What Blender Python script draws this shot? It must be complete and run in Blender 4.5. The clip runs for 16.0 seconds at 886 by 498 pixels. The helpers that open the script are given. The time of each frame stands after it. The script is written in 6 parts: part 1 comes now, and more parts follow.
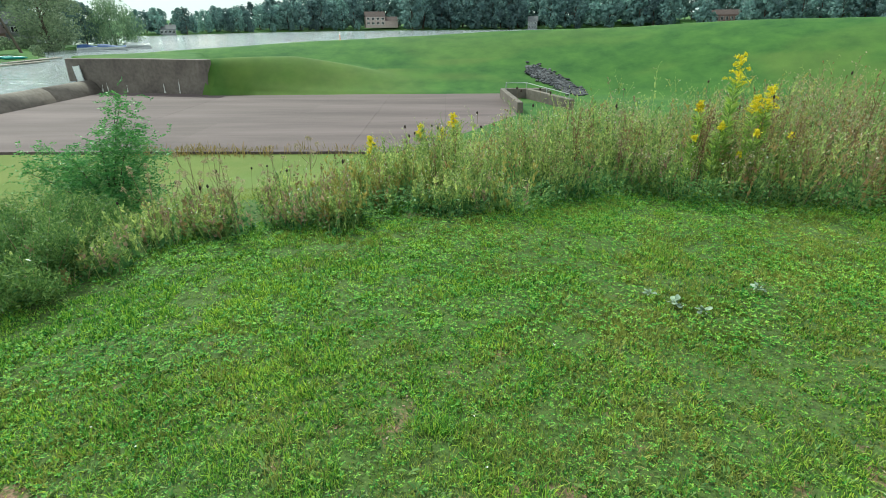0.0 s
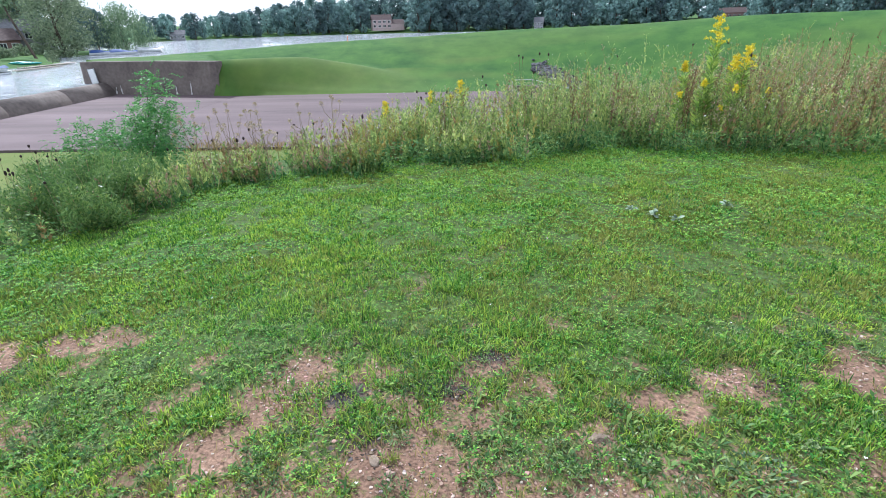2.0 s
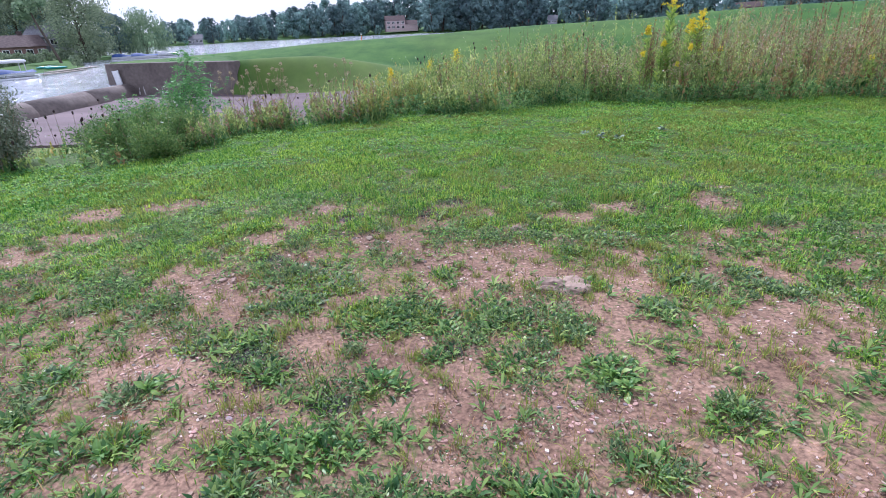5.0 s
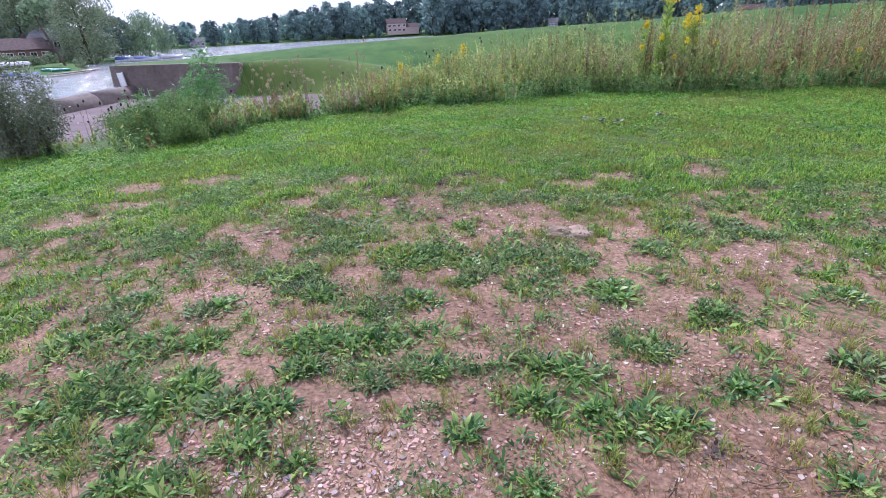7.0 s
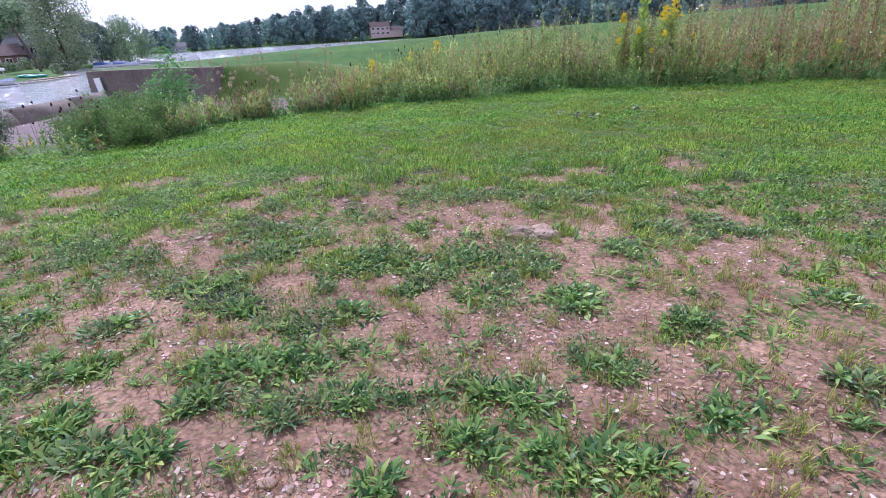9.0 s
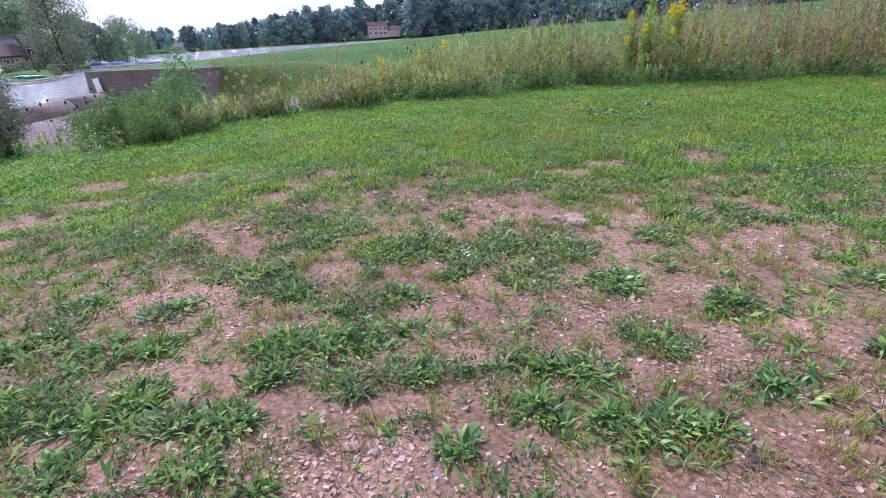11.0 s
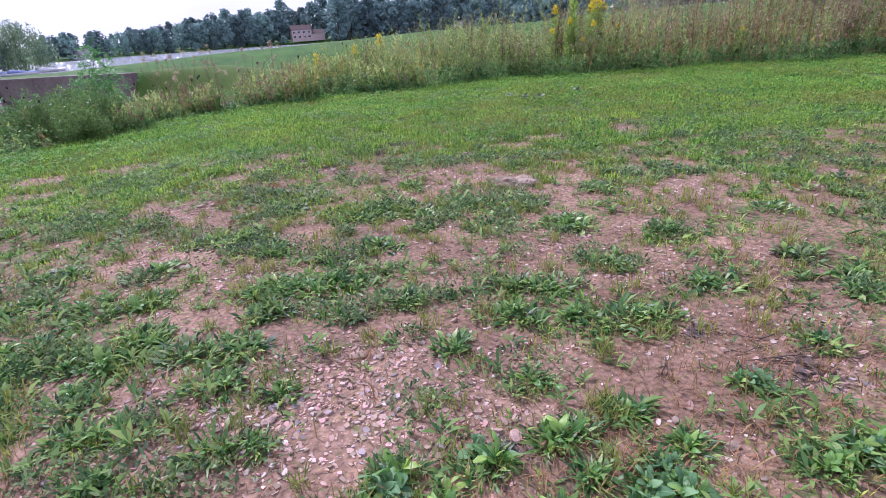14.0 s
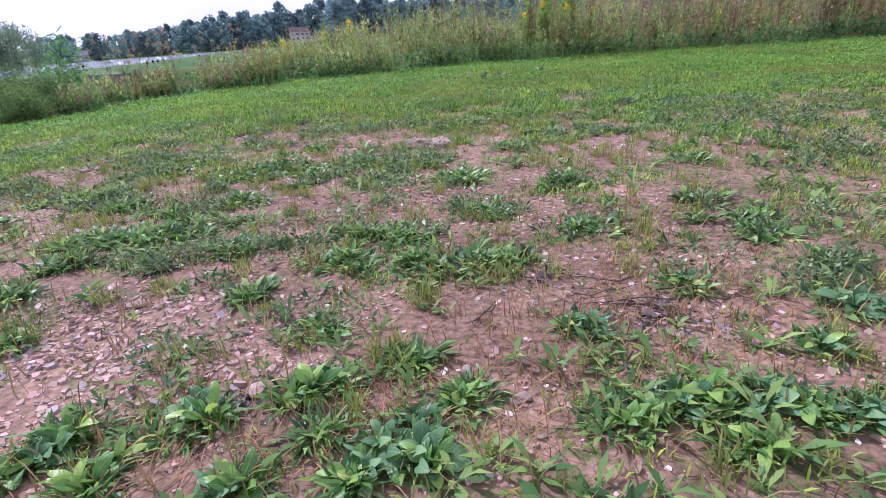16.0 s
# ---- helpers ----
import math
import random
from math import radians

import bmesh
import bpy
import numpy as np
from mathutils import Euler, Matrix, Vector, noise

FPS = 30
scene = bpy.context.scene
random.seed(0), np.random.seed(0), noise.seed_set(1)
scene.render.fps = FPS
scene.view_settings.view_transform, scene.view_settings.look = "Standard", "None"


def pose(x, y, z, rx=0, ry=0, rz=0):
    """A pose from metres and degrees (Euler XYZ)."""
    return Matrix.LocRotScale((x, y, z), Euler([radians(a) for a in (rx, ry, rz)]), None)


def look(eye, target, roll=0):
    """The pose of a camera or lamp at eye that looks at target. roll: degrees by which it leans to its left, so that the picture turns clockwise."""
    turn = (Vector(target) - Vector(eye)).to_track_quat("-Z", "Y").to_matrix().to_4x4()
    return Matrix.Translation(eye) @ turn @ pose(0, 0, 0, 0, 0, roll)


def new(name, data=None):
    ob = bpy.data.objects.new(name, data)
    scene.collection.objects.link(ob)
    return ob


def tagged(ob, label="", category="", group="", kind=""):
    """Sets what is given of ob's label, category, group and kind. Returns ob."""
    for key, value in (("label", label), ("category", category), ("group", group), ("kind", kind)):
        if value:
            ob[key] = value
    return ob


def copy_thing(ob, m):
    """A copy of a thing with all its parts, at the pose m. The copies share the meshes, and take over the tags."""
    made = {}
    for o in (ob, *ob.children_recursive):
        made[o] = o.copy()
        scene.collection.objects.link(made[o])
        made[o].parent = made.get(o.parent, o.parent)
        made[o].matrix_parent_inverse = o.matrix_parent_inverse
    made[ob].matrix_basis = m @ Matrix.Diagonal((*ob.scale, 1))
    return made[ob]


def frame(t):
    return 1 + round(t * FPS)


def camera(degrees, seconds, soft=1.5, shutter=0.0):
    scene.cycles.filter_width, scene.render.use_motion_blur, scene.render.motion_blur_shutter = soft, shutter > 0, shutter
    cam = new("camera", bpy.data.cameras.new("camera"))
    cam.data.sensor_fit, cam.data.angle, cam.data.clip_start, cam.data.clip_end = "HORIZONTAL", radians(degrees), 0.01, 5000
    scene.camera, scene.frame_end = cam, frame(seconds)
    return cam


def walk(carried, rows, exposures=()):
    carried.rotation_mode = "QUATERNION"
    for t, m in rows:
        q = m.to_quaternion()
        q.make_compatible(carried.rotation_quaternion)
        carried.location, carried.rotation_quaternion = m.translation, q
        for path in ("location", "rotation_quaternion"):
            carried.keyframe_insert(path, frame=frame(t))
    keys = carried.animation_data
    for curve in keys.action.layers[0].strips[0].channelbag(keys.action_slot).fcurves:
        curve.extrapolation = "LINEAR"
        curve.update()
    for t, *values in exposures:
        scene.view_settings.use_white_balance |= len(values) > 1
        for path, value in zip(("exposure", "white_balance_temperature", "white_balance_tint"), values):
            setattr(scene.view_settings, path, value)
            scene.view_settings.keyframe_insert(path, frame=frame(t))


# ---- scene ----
cam = camera(81.0, 16.0, soft=0.75)
PATH = [
    (0, (-0.032, -0.129, 1.852), (-0.041, 1.703, 1.049), -0.4),
    (0.5, (-0.098, -0.369, 1.641), (-0.12, 1.464, 0.841), -0.6),
    (1, (-0.06, -0.628, 1.55), (-0.09, 1.206, 0.752), -0.9),
    (1.5, (-0.042, -0.844, 1.569), (-0.076, 0.99, 0.773), -1.0),
    (2, (-0.059, -0.977, 1.491), (-0.098, 0.858, 0.696), -1.2),
    (2.5, (-0.136, -1.051, 1.361), (-0.189, 0.784, 0.568), -1.4),
    (3, (-0.199, -1.226, 1.254), (-0.263, 0.61, 0.464), -1.5),
    (3.5, (-0.18, -1.573, 1.165), (-0.25, 0.263, 0.374), -1.8),
    (4, (0.01, -1.902, 1.105), (-0.067, -0.066, 0.314), -1.9),
    (4.2, (0.135, -2.015, 1.105), (0.048, -0.183, 0.309), -2.0),
    (6.3, (0.239, -2.61, 1.151), (0.139, -0.773, 0.368), -2.3),
    (6.5, (0.199, -2.665, 1.121), (0.101, -0.827, 0.337), -2.2),
    (7, (0.118, -2.755, 1.014), (0.018, -0.917, 0.231), -2.3),
    (7.5, (0.136, -2.72, 0.932), (0.058, -0.881, 0.15), -2.4),
    (8, (0.25, -2.624, 0.9), (0.185, -0.783, 0.119), -2.5),
    (8.2, (0.293, -2.583, 0.897), (0.23, -0.741, 0.12), -2.6),
    (10.5, (0.206, -2.441, 0.899), (0.164, -0.598, 0.123), -2.7),
    (11, (0.106, -2.57, 0.883), (0.06, -0.728, 0.106), -2.9),
    (11.5, (-0.035, -2.71, 0.839), (0.019, -0.869, 0.059), -3.1),
    (12, (-0.101, -2.802, 0.808), (0.017, -0.965, 0.027), -3.1),
    (12.5, (-0.179, -2.84, 0.813), (-0.034, -1.004, 0.033), -3.3),
    (13, (-0.08, -2.867, 0.835), (0.088, -1.034, 0.053), -3.4),
    (13.5, (-0.033, -2.856, 0.823), (0.153, -1.024, 0.042), -3.3),
    (14, (-0.039, -2.812, 0.77), (0.151, -0.98, -0.011), -3.4),
    (14.5, (-0.02, -2.753, 0.695), (0.176, -0.921, -0.083), -3.4),
    (15, (0.136, -2.702, 0.61), (0.337, -0.87, -0.168), -3.3),
    (15.5, (0.295, -2.695, 0.544), (0.489, -0.862, -0.232), -3.4),
    (16, (0.42, -2.71, 0.495), (0.613, -0.876, -0.28), -3.5),
]
walk(cam, [(t, look(eye, target, roll)) for t, eye, target, roll in PATH],
     exposures=[(0, 0.0, 6150, -13), (0.5, 0.17, 5950, -7), (1.5, 0.2, 5650, 5), (3, 0.17, 5400, 17), (4.2, 0.08, 5370, 21), (7, 0.04, 5400, 28), (11, -0.02, 5450, 31), (16, -0.03, 5400, 36)])

# ---- world and sun ----
world = bpy.data.worlds.new("world")
scene.world = world
world.use_nodes = True
wn, wl = world.node_tree.nodes, world.node_tree.links
wn.clear()
w_out = wn.new("ShaderNodeOutputWorld")
w_bg = wn.new("ShaderNodeBackground")
w_sky = wn.new("ShaderNodeTexSky")
w_sky.sky_type, w_sky.sun_disc = "NISHITA", False
w_sky.sun_elevation, w_sky.sun_rotation = radians(46), radians(-36)
w_sky.air_density, w_sky.dust_density = 1.0, 2.0
w_tc = wn.new("ShaderNodeTexCoord")
w_map = wn.new("ShaderNodeMapping")
w_map.inputs["Scale"].default_value = (1.0, 1.0, 3.5)
w_noise = wn.new("ShaderNodeTexNoise")
w_noise.inputs["Scale"].default_value, w_noise.inputs["Detail"].default_value = 2.2, 6.0
w_ramp = wn.new("ShaderNodeValToRGB")
w_ramp.color_ramp.elements[0].position, w_ramp.color_ramp.elements[0].color = 0.28, (0.55, 0.55, 0.55, 1)
w_ramp.color_ramp.elements[1].position, w_ramp.color_ramp.elements[1].color = 0.62, (1, 1, 1, 1)
w_mix = wn.new("ShaderNodeMix")
w_mix.data_type = "RGBA"
w_mix.inputs["B"].default_value = (13.0, 13.3, 14.0, 1)     # bright thin cloud
wl.new(w_tc.outputs["Generated"], w_map.inputs["Vector"])
wl.new(w_map.outputs["Vector"], w_noise.inputs["Vector"])
wl.new(w_noise.outputs["Fac"], w_ramp.inputs["Fac"])
wl.new(w_ramp.outputs["Color"], w_mix.inputs["Factor"])
wl.new(w_sky.outputs["Color"], w_mix.inputs["A"])
wl.new(w_mix.outputs["Result"], w_bg.inputs["Color"])
wl.new(w_bg.outputs["Background"], w_out.inputs["Surface"])
w_bg.inputs["Strength"].default_value = 0.085

sun_lamp = bpy.data.lights.new("sun", "SUN")
sun_lamp.energy, sun_lamp.angle, sun_lamp.color = 4.8, radians(4), (1.0, 0.95, 0.88)
sun_ob = new("sun", sun_lamp)
sun_ob.matrix_world = look((-38, 52, 66), (0, 0, 0))


# ---- small tools ----
def vnoise(x, y, seed=0):
    """Smooth value noise in the plane, 0 to 1."""
    x, y = np.asarray(x, float), np.asarray(y, float)
    xi, yi = np.floor(x), np.floor(y)
    fx, fy = x - xi, y - yi
    fx, fy = fx * fx * (3 - 2 * fx), fy * fy * (3 - 2 * fy)

    def h(a, b):
        v = np.sin(a * 127.1 + b * 311.7 + seed * 74.7) * 43758.5453
        return v - np.floor(v)
    return (h(xi, yi) * (1 - fx) + h(xi + 1, yi) * fx) * (1 - fy) + (h(xi, yi + 1) * (1 - fx) + h(xi + 1, yi + 1) * fx) * fy


def fnoise(x, y, seed=0, octaves=3):
    total, amp, out = 0.0, 1.0, 0.0
    for k in range(octaves):
        out = out + amp * vnoise(np.asarray(x) * 2 ** k, np.asarray(y) * 2 ** k, seed + k * 13)
        total, amp = total + amp, amp * 0.5
    return out / total


def smooth(a, b, v):
    t = np.clip((np.asarray(v, float) - a) / (b - a), 0, 1)
    return t * t * (3 - 2 * t)


def mesh_from(name, verts, faces, material=None, flat=False):
    """A mesh from an array of points and an array of faces that all have the same number of corners."""
    verts, faces = np.asarray(verts, np.float32), np.asarray(faces, np.int32)
    me = bpy.data.meshes.new(name)
    n, k = faces.shape
    me.vertices.add(len(verts)), me.loops.add(n * k), me.polygons.add(n)
    me.vertices.foreach_set("co", verts.ravel())
    me.loops.foreach_set("vertex_index", faces.ravel())
    me.polygons.foreach_set("loop_start", np.arange(0, n * k, k, dtype=np.int32))
    me.polygons.foreach_set("use_smooth", np.full(n, not flat))
    me.update(calc_edges=True)
    if material:
        me.materials.append(material)
    return me


def part(name, bm, material, parent=None, label=""):
    """Links a bmesh (or a ready mesh) as one mesh object under a thing or a part."""
    if isinstance(bm, bmesh.types.BMesh):
        me = bpy.data.meshes.new(name)
        bm.to_mesh(me)
        bm.free()
        me.materials.append(material)
    else:
        me = bm
    ob = new(name, me)
    ob.parent = parent
    return tagged(ob, label)


def box(bm, cx, cy, cz, sx, sy, sz, bevel=0.0, rot=0.0):
    """Adds a box with its centre and sizes to bm, with bevelled edges."""
    made = bmesh.ops.create_cube(bm, size=1, matrix=Matrix.Translation((cx, cy, cz)) @ Matrix.Rotation(rot, 4, "Z") @ Matrix.Diagonal((sx, sy, sz, 1)))
    if bevel:
        edges = list({e for v in made["verts"] for e in v.link_edges})
        bmesh.ops.bevel(bm, geom=edges, offset=bevel, segments=1, affect="EDGES")
    return bm


def tube(bm, points, radii, sides=6):
    """Adds a tapering tube along points to bm."""
    rings = []
    for i, p in enumerate(points):
        a, b = Vector(points[max(0, i - 1)]), Vector(points[min(len(points) - 1, i + 1)])
        q = (b - a).to_track_quat("Z", "Y")
        rings.append([bm.verts.new(Vector(p) + q @ Vector((radii[i] * math.cos(6.2832 * s / sides), radii[i] * math.sin(6.2832 * s / sides), 0))) for s in range(sides)])
    for lo, hi in zip(rings, rings[1:]):
        for s in range(sides):
            bm.faces.new((lo[s], lo[(s + 1) % sides], hi[(s + 1) % sides], hi[s]))
    bm.faces.new(rings[-1]), bm.faces.new(rings[0][::-1])
    return bm


# ---- materials ----
def material(name, low, high, scale=4.0, rough=0.8, bump=0.0, bump_scale=40.0, island=0.0, obj=0.0, spec=0.3, metal=0.0, through_light=0.0, fine=None, coords="Object"):
    """A noise-varied surface: low and high colours, grain as bump, and variation by island or by object."""
    m = bpy.data.materials.new(name)
    m.use_nodes = True
    n, l = m.node_tree.nodes, m.node_tree.links
    b = n["Principled BSDF"]
    tc = n.new("ShaderNodeTexCoord")
    where = tc.outputs[coords] if coords != "World" else None
    if where is None:
        gp, st = n.new("ShaderNodeNewGeometry"), n.new("ShaderNodeVectorMath")
        st.operation = "MULTIPLY"
        st.inputs[1].default_value = (0.18, 1.0, 1.0)
        l.new(gp.outputs["Position"], st.inputs[0])
        where = st.outputs["Vector"]
    t = n.new("ShaderNodeTexNoise")
    t.inputs["Scale"].default_value, t.inputs["Detail"].default_value = scale, 6.0
    l.new(where, t.inputs["Vector"])
    r = n.new("ShaderNodeValToRGB")
    r.color_ramp.elements[0].position, r.color_ramp.elements[1].position = 0.32, 0.68
    r.color_ramp.elements[0].color, r.color_ramp.elements[1].color = (*low, 1), (*high, 1)
    l.new(t.outputs["Fac"], r.inputs["Fac"])
    colour = r.outputs["Color"]
    if fine:
        t3 = n.new("ShaderNodeTexNoise")
        t3.inputs["Scale"].default_value, t3.inputs["Detail"].default_value = fine[0], 8.0
        l.new(where, t3.inputs["Vector"])
        mr = n.new("ShaderNodeMapRange")
        mr.inputs["From Min"].default_value, mr.inputs["From Max"].default_value = 0.3, 0.7
        mr.inputs["To Min"].default_value, mr.inputs["To Max"].default_value = 1 - fine[1], 1 + fine[1]
        l.new(t3.outputs["Fac"], mr.inputs["Value"])
        mul = n.new("ShaderNodeVectorMath")
        mul.operation = "SCALE"
        l.new(colour, mul.inputs[0]), l.new(mr.outputs["Result"], mul.inputs["Scale"])
        colour = mul.outputs["Vector"]
    for amount, node, out in ((island, "ShaderNodeNewGeometry", "Random Per Island"), (obj, "ShaderNodeObjectInfo", "Random")):
        if amount:
            g = n.new(node)
            mr = n.new("ShaderNodeMapRange")
            mr.inputs["To Min"].default_value, mr.inputs["To Max"].default_value = 1 - amount, 1 + amount
            l.new(g.outputs[out], mr.inputs["Value"])
            mul = n.new("ShaderNodeVectorMath")
            mul.operation = "SCALE"
            l.new(colour, mul.inputs[0]), l.new(mr.outputs["Result"], mul.inputs["Scale"])
            hs = n.new("ShaderNodeHueSaturation")
            mh = n.new("ShaderNodeMapRange")
            mh.inputs["To Min"].default_value, mh.inputs["To Max"].default_value = 0.5 + 0.06 * amount, 0.5 - 0.08 * amount
            l.new(g.outputs[out], mh.inputs["Value"]), l.new(mh.outputs["Result"], hs.inputs["Hue"])
            l.new(mul.outputs["Vector"], hs.inputs["Color"])
            colour = hs.outputs["Color"]
    l.new(colour, b.inputs["Base Color"])
    b.inputs["Roughness"].default_value, b.inputs["Metallic"].default_value = rough, metal
    b.inputs["Specular IOR Level"].default_value = spec
    if through_light:
        tr, mx = n.new("ShaderNodeBsdfTranslucent"), n.new("ShaderNodeMixShader")
        mx.inputs["Fac"].default_value = through_light
        l.new(colour, tr.inputs["Color"])
        l.new(b.outputs["BSDF"], mx.inputs[1]), l.new(tr.outputs["BSDF"], mx.inputs[2])
        l.new(mx.outputs["Shader"], n["Material Output"].inputs["Surface"])
    if bump:
        t2, bp = n.new("ShaderNodeTexNoise"), n.new("ShaderNodeBump")
        t2.inputs["Scale"].default_value, t2.inputs["Detail"].default_value = bump_scale, 6.0
        l.new(where, t2.inputs["Vector"]), l.new(t2.outputs["Fac"], bp.inputs["Height"])
        bp.inputs["Strength"].default_value, bp.inputs["Distance"].default_value = 1.0, bump
        l.new(bp.outputs["Normal"], b.inputs["Normal"])
    return m


M_GRASS = material("grass_blade", (0.09, 0.285, 0.033), (0.27, 0.46, 0.06), 1.1, 0.45, island=0.72, through_light=0.45)
M_PALE_BUSH = material("silvery_leaf", (0.13, 0.17, 0.1), (0.24, 0.28, 0.19), 2.0, 0.7, island=0.4, through_light=0.2)
M_GRASS_DRY = material("dry_grass", (0.24, 0.19, 0.06), (0.36, 0.28, 0.11), 2.0, 0.7, island=0.35, through_light=0.25)
M_CLOVER = material("clover_leaf", (0.075, 0.265, 0.045), (0.185, 0.42, 0.07), 1.6, 0.62, island=0.6, spec=0.15, through_light=0.35)
M_WEED = material("weed_leaf", (0.18, 0.29, 0.085), (0.4, 0.5, 0.17), 2.2, 0.6, island=0.5, through_light=0.5)
M_WEED_RUST = material("rusty_weed", (0.22, 0.15, 0.065), (0.48, 0.37, 0.16), 2.6, 0.75, island=0.4, through_light=0.35)
M_WEED_YELLOW = material("yellowing_weed", (0.28, 0.27, 0.07), (0.48, 0.41, 0.13), 1.5, 0.65, island=0.4, through_light=0.5)
# Greener leaf for the bed's foot, with the shade between stems in its colour.
M_WEED_SHADED = material("shaded_weed_leaf", (0.09, 0.22, 0.075), (0.2, 0.37, 0.12), 1.1, 0.5, island=0.5, through_light=0.5)
M_STALK = material("dry_stalk", (0.22, 0.155, 0.1), (0.45, 0.345, 0.22), 1.5, 0.8, island=0.4, through_light=0.3)
M_SEED = material("dry_seed_head", (0.34, 0.28, 0.17), (0.6, 0.53, 0.36), 2.0, 0.9, island=0.5, through_light=0.3)
M_DARK_SEED = material("dark_seed_head", (0.03, 0.02, 0.018), (0.07, 0.045, 0.04), 3.0, 0.9)
M_WHITE_FLOWER = material("white_flower", (0.6, 0.6, 0.55), (0.8, 0.8, 0.74), 5.0, 0.7)
M_YELLOW = material("goldenrod_plume", (0.72, 0.6, 0.02), (0.88, 0.8, 0.06), 30.0, 0.7, island=0.3, through_light=0.2)
M_SAPLING = material("sapling_leaf", (0.075, 0.23, 0.07), (0.16, 0.37, 0.11), 1.5, 0.45, island=0.35, through_light=0.35)
M_BARK = material("bark", (0.06, 0.045, 0.035), (0.13, 0.1, 0.08), 3.0, 0.9, bump=0.02, bump_scale=8)
# Distance haze is mixed into this leaf colour: paler and bluer than foliage.
M_TREE_HAZED = material("hazed_tree_leaf", (0.13, 0.225, 0.225), (0.26, 0.37, 0.35), 0.35, 0.8, island=0.3, obj=0.4, spec=0.1, through_light=0.35)
M_TREE_OLIVE = material("olive_tree_leaf", (0.16, 0.22, 0.14), (0.3, 0.38, 0.22), 0.4, 0.6, island=0.45, through_light=0.35)
M_TREE_PALE = material("willow_leaf", (0.15, 0.24, 0.14), (0.26, 0.36, 0.21), 0.4, 0.6, island=0.4, through_light=0.4)
M_PINE = material("pine_needle", (0.04, 0.075, 0.08), (0.065, 0.115, 0.11), 0.4, 0.7, island=0.4)
M_CONCRETE = material("concrete", (0.115, 0.094, 0.085), (0.2, 0.168, 0.148), 0.35, 0.85, bump=0.01, bump_scale=14, fine=(3.0, 0.18))
M_APRON = material("spillway_concrete", (0.095, 0.067, 0.07), (0.16, 0.117, 0.12), 0.22, 0.85, bump=0.01, bump_scale=10, obj=0.06, fine=(1.2, 0.1), coords="World")
M_STAIN = material("white_lime_streak", (0.5, 0.48, 0.45), (0.7, 0.68, 0.64), 6.0, 0.8)
M_WHITE = material("white_paint", (0.72, 0.72, 0.7), (0.82, 0.82, 0.8), 3.0, 0.5)
M_STONE = material("field_stone", (0.25, 0.175, 0.135), (0.37, 0.275, 0.215), 2.5, 0.85, obj=0.25, fine=(9.0, 0.2))
M_PEBBLE = material("gravel", (0.26, 0.17, 0.125), (0.45, 0.325, 0.25), 3.0, 0.85, island=0.45)
M_RIPRAP = material("riprap_stone", (0.055, 0.055, 0.065), (0.13, 0.125, 0.135), 0.7, 0.85, island=0.5)
M_ROOF = material("brown_shingle", (0.075, 0.052, 0.05), (0.13, 0.095, 0.09), 2.0, 0.9)
M_ROOF_GREY = material("grey_shingle", (0.12, 0.12, 0.13), (0.2, 0.2, 0.21), 2.0, 0.9)
M_SIDING = material("tan_siding", (0.42, 0.31, 0.29), (0.5, 0.39, 0.36), 1.0, 0.7)
M_SIDING_GREY = material("pale_siding", (0.24, 0.24, 0.25), (0.32, 0.32, 0.33), 1.0, 0.7)
M_BRICK_FAR = material("red_brown_siding", (0.2, 0.11, 0.1), (0.28, 0.17, 0.15), 1.0, 0.8)
M_GLASS = material("window_glass", (0.02, 0.022, 0.025), (0.04, 0.045, 0.05), 1.0, 0.08, spec=0.6)
M_BLUE = material("blue_canvas", (0.015, 0.05, 0.17), (0.03, 0.07, 0.22), 2.0, 0.7)
M_TEAL = material("teal_plastic", (0.04, 0.26, 0.24), (0.06, 0.34, 0.31), 2.0, 0.4)
M_ALU = material("grey_aluminium", (0.45, 0.46, 0.47), (0.6, 0.61, 0.62), 3.0, 0.4, metal=0.7)
M_TIMBER = material("weathered_timber", (0.24, 0.2, 0.17), (0.38, 0.33, 0.29), 3.0, 0.85, bump=0.004, bump_scale=30)
M_CAR = material("white_car_paint", (0.7, 0.7, 0.7), (0.78, 0.78, 0.78), 1.0, 0.25, spec=0.5)
M_ORANGE = material("orange_plastic", (0.6, 0.13, 0.02), (0.7, 0.2, 0.03), 3.0, 0.5)


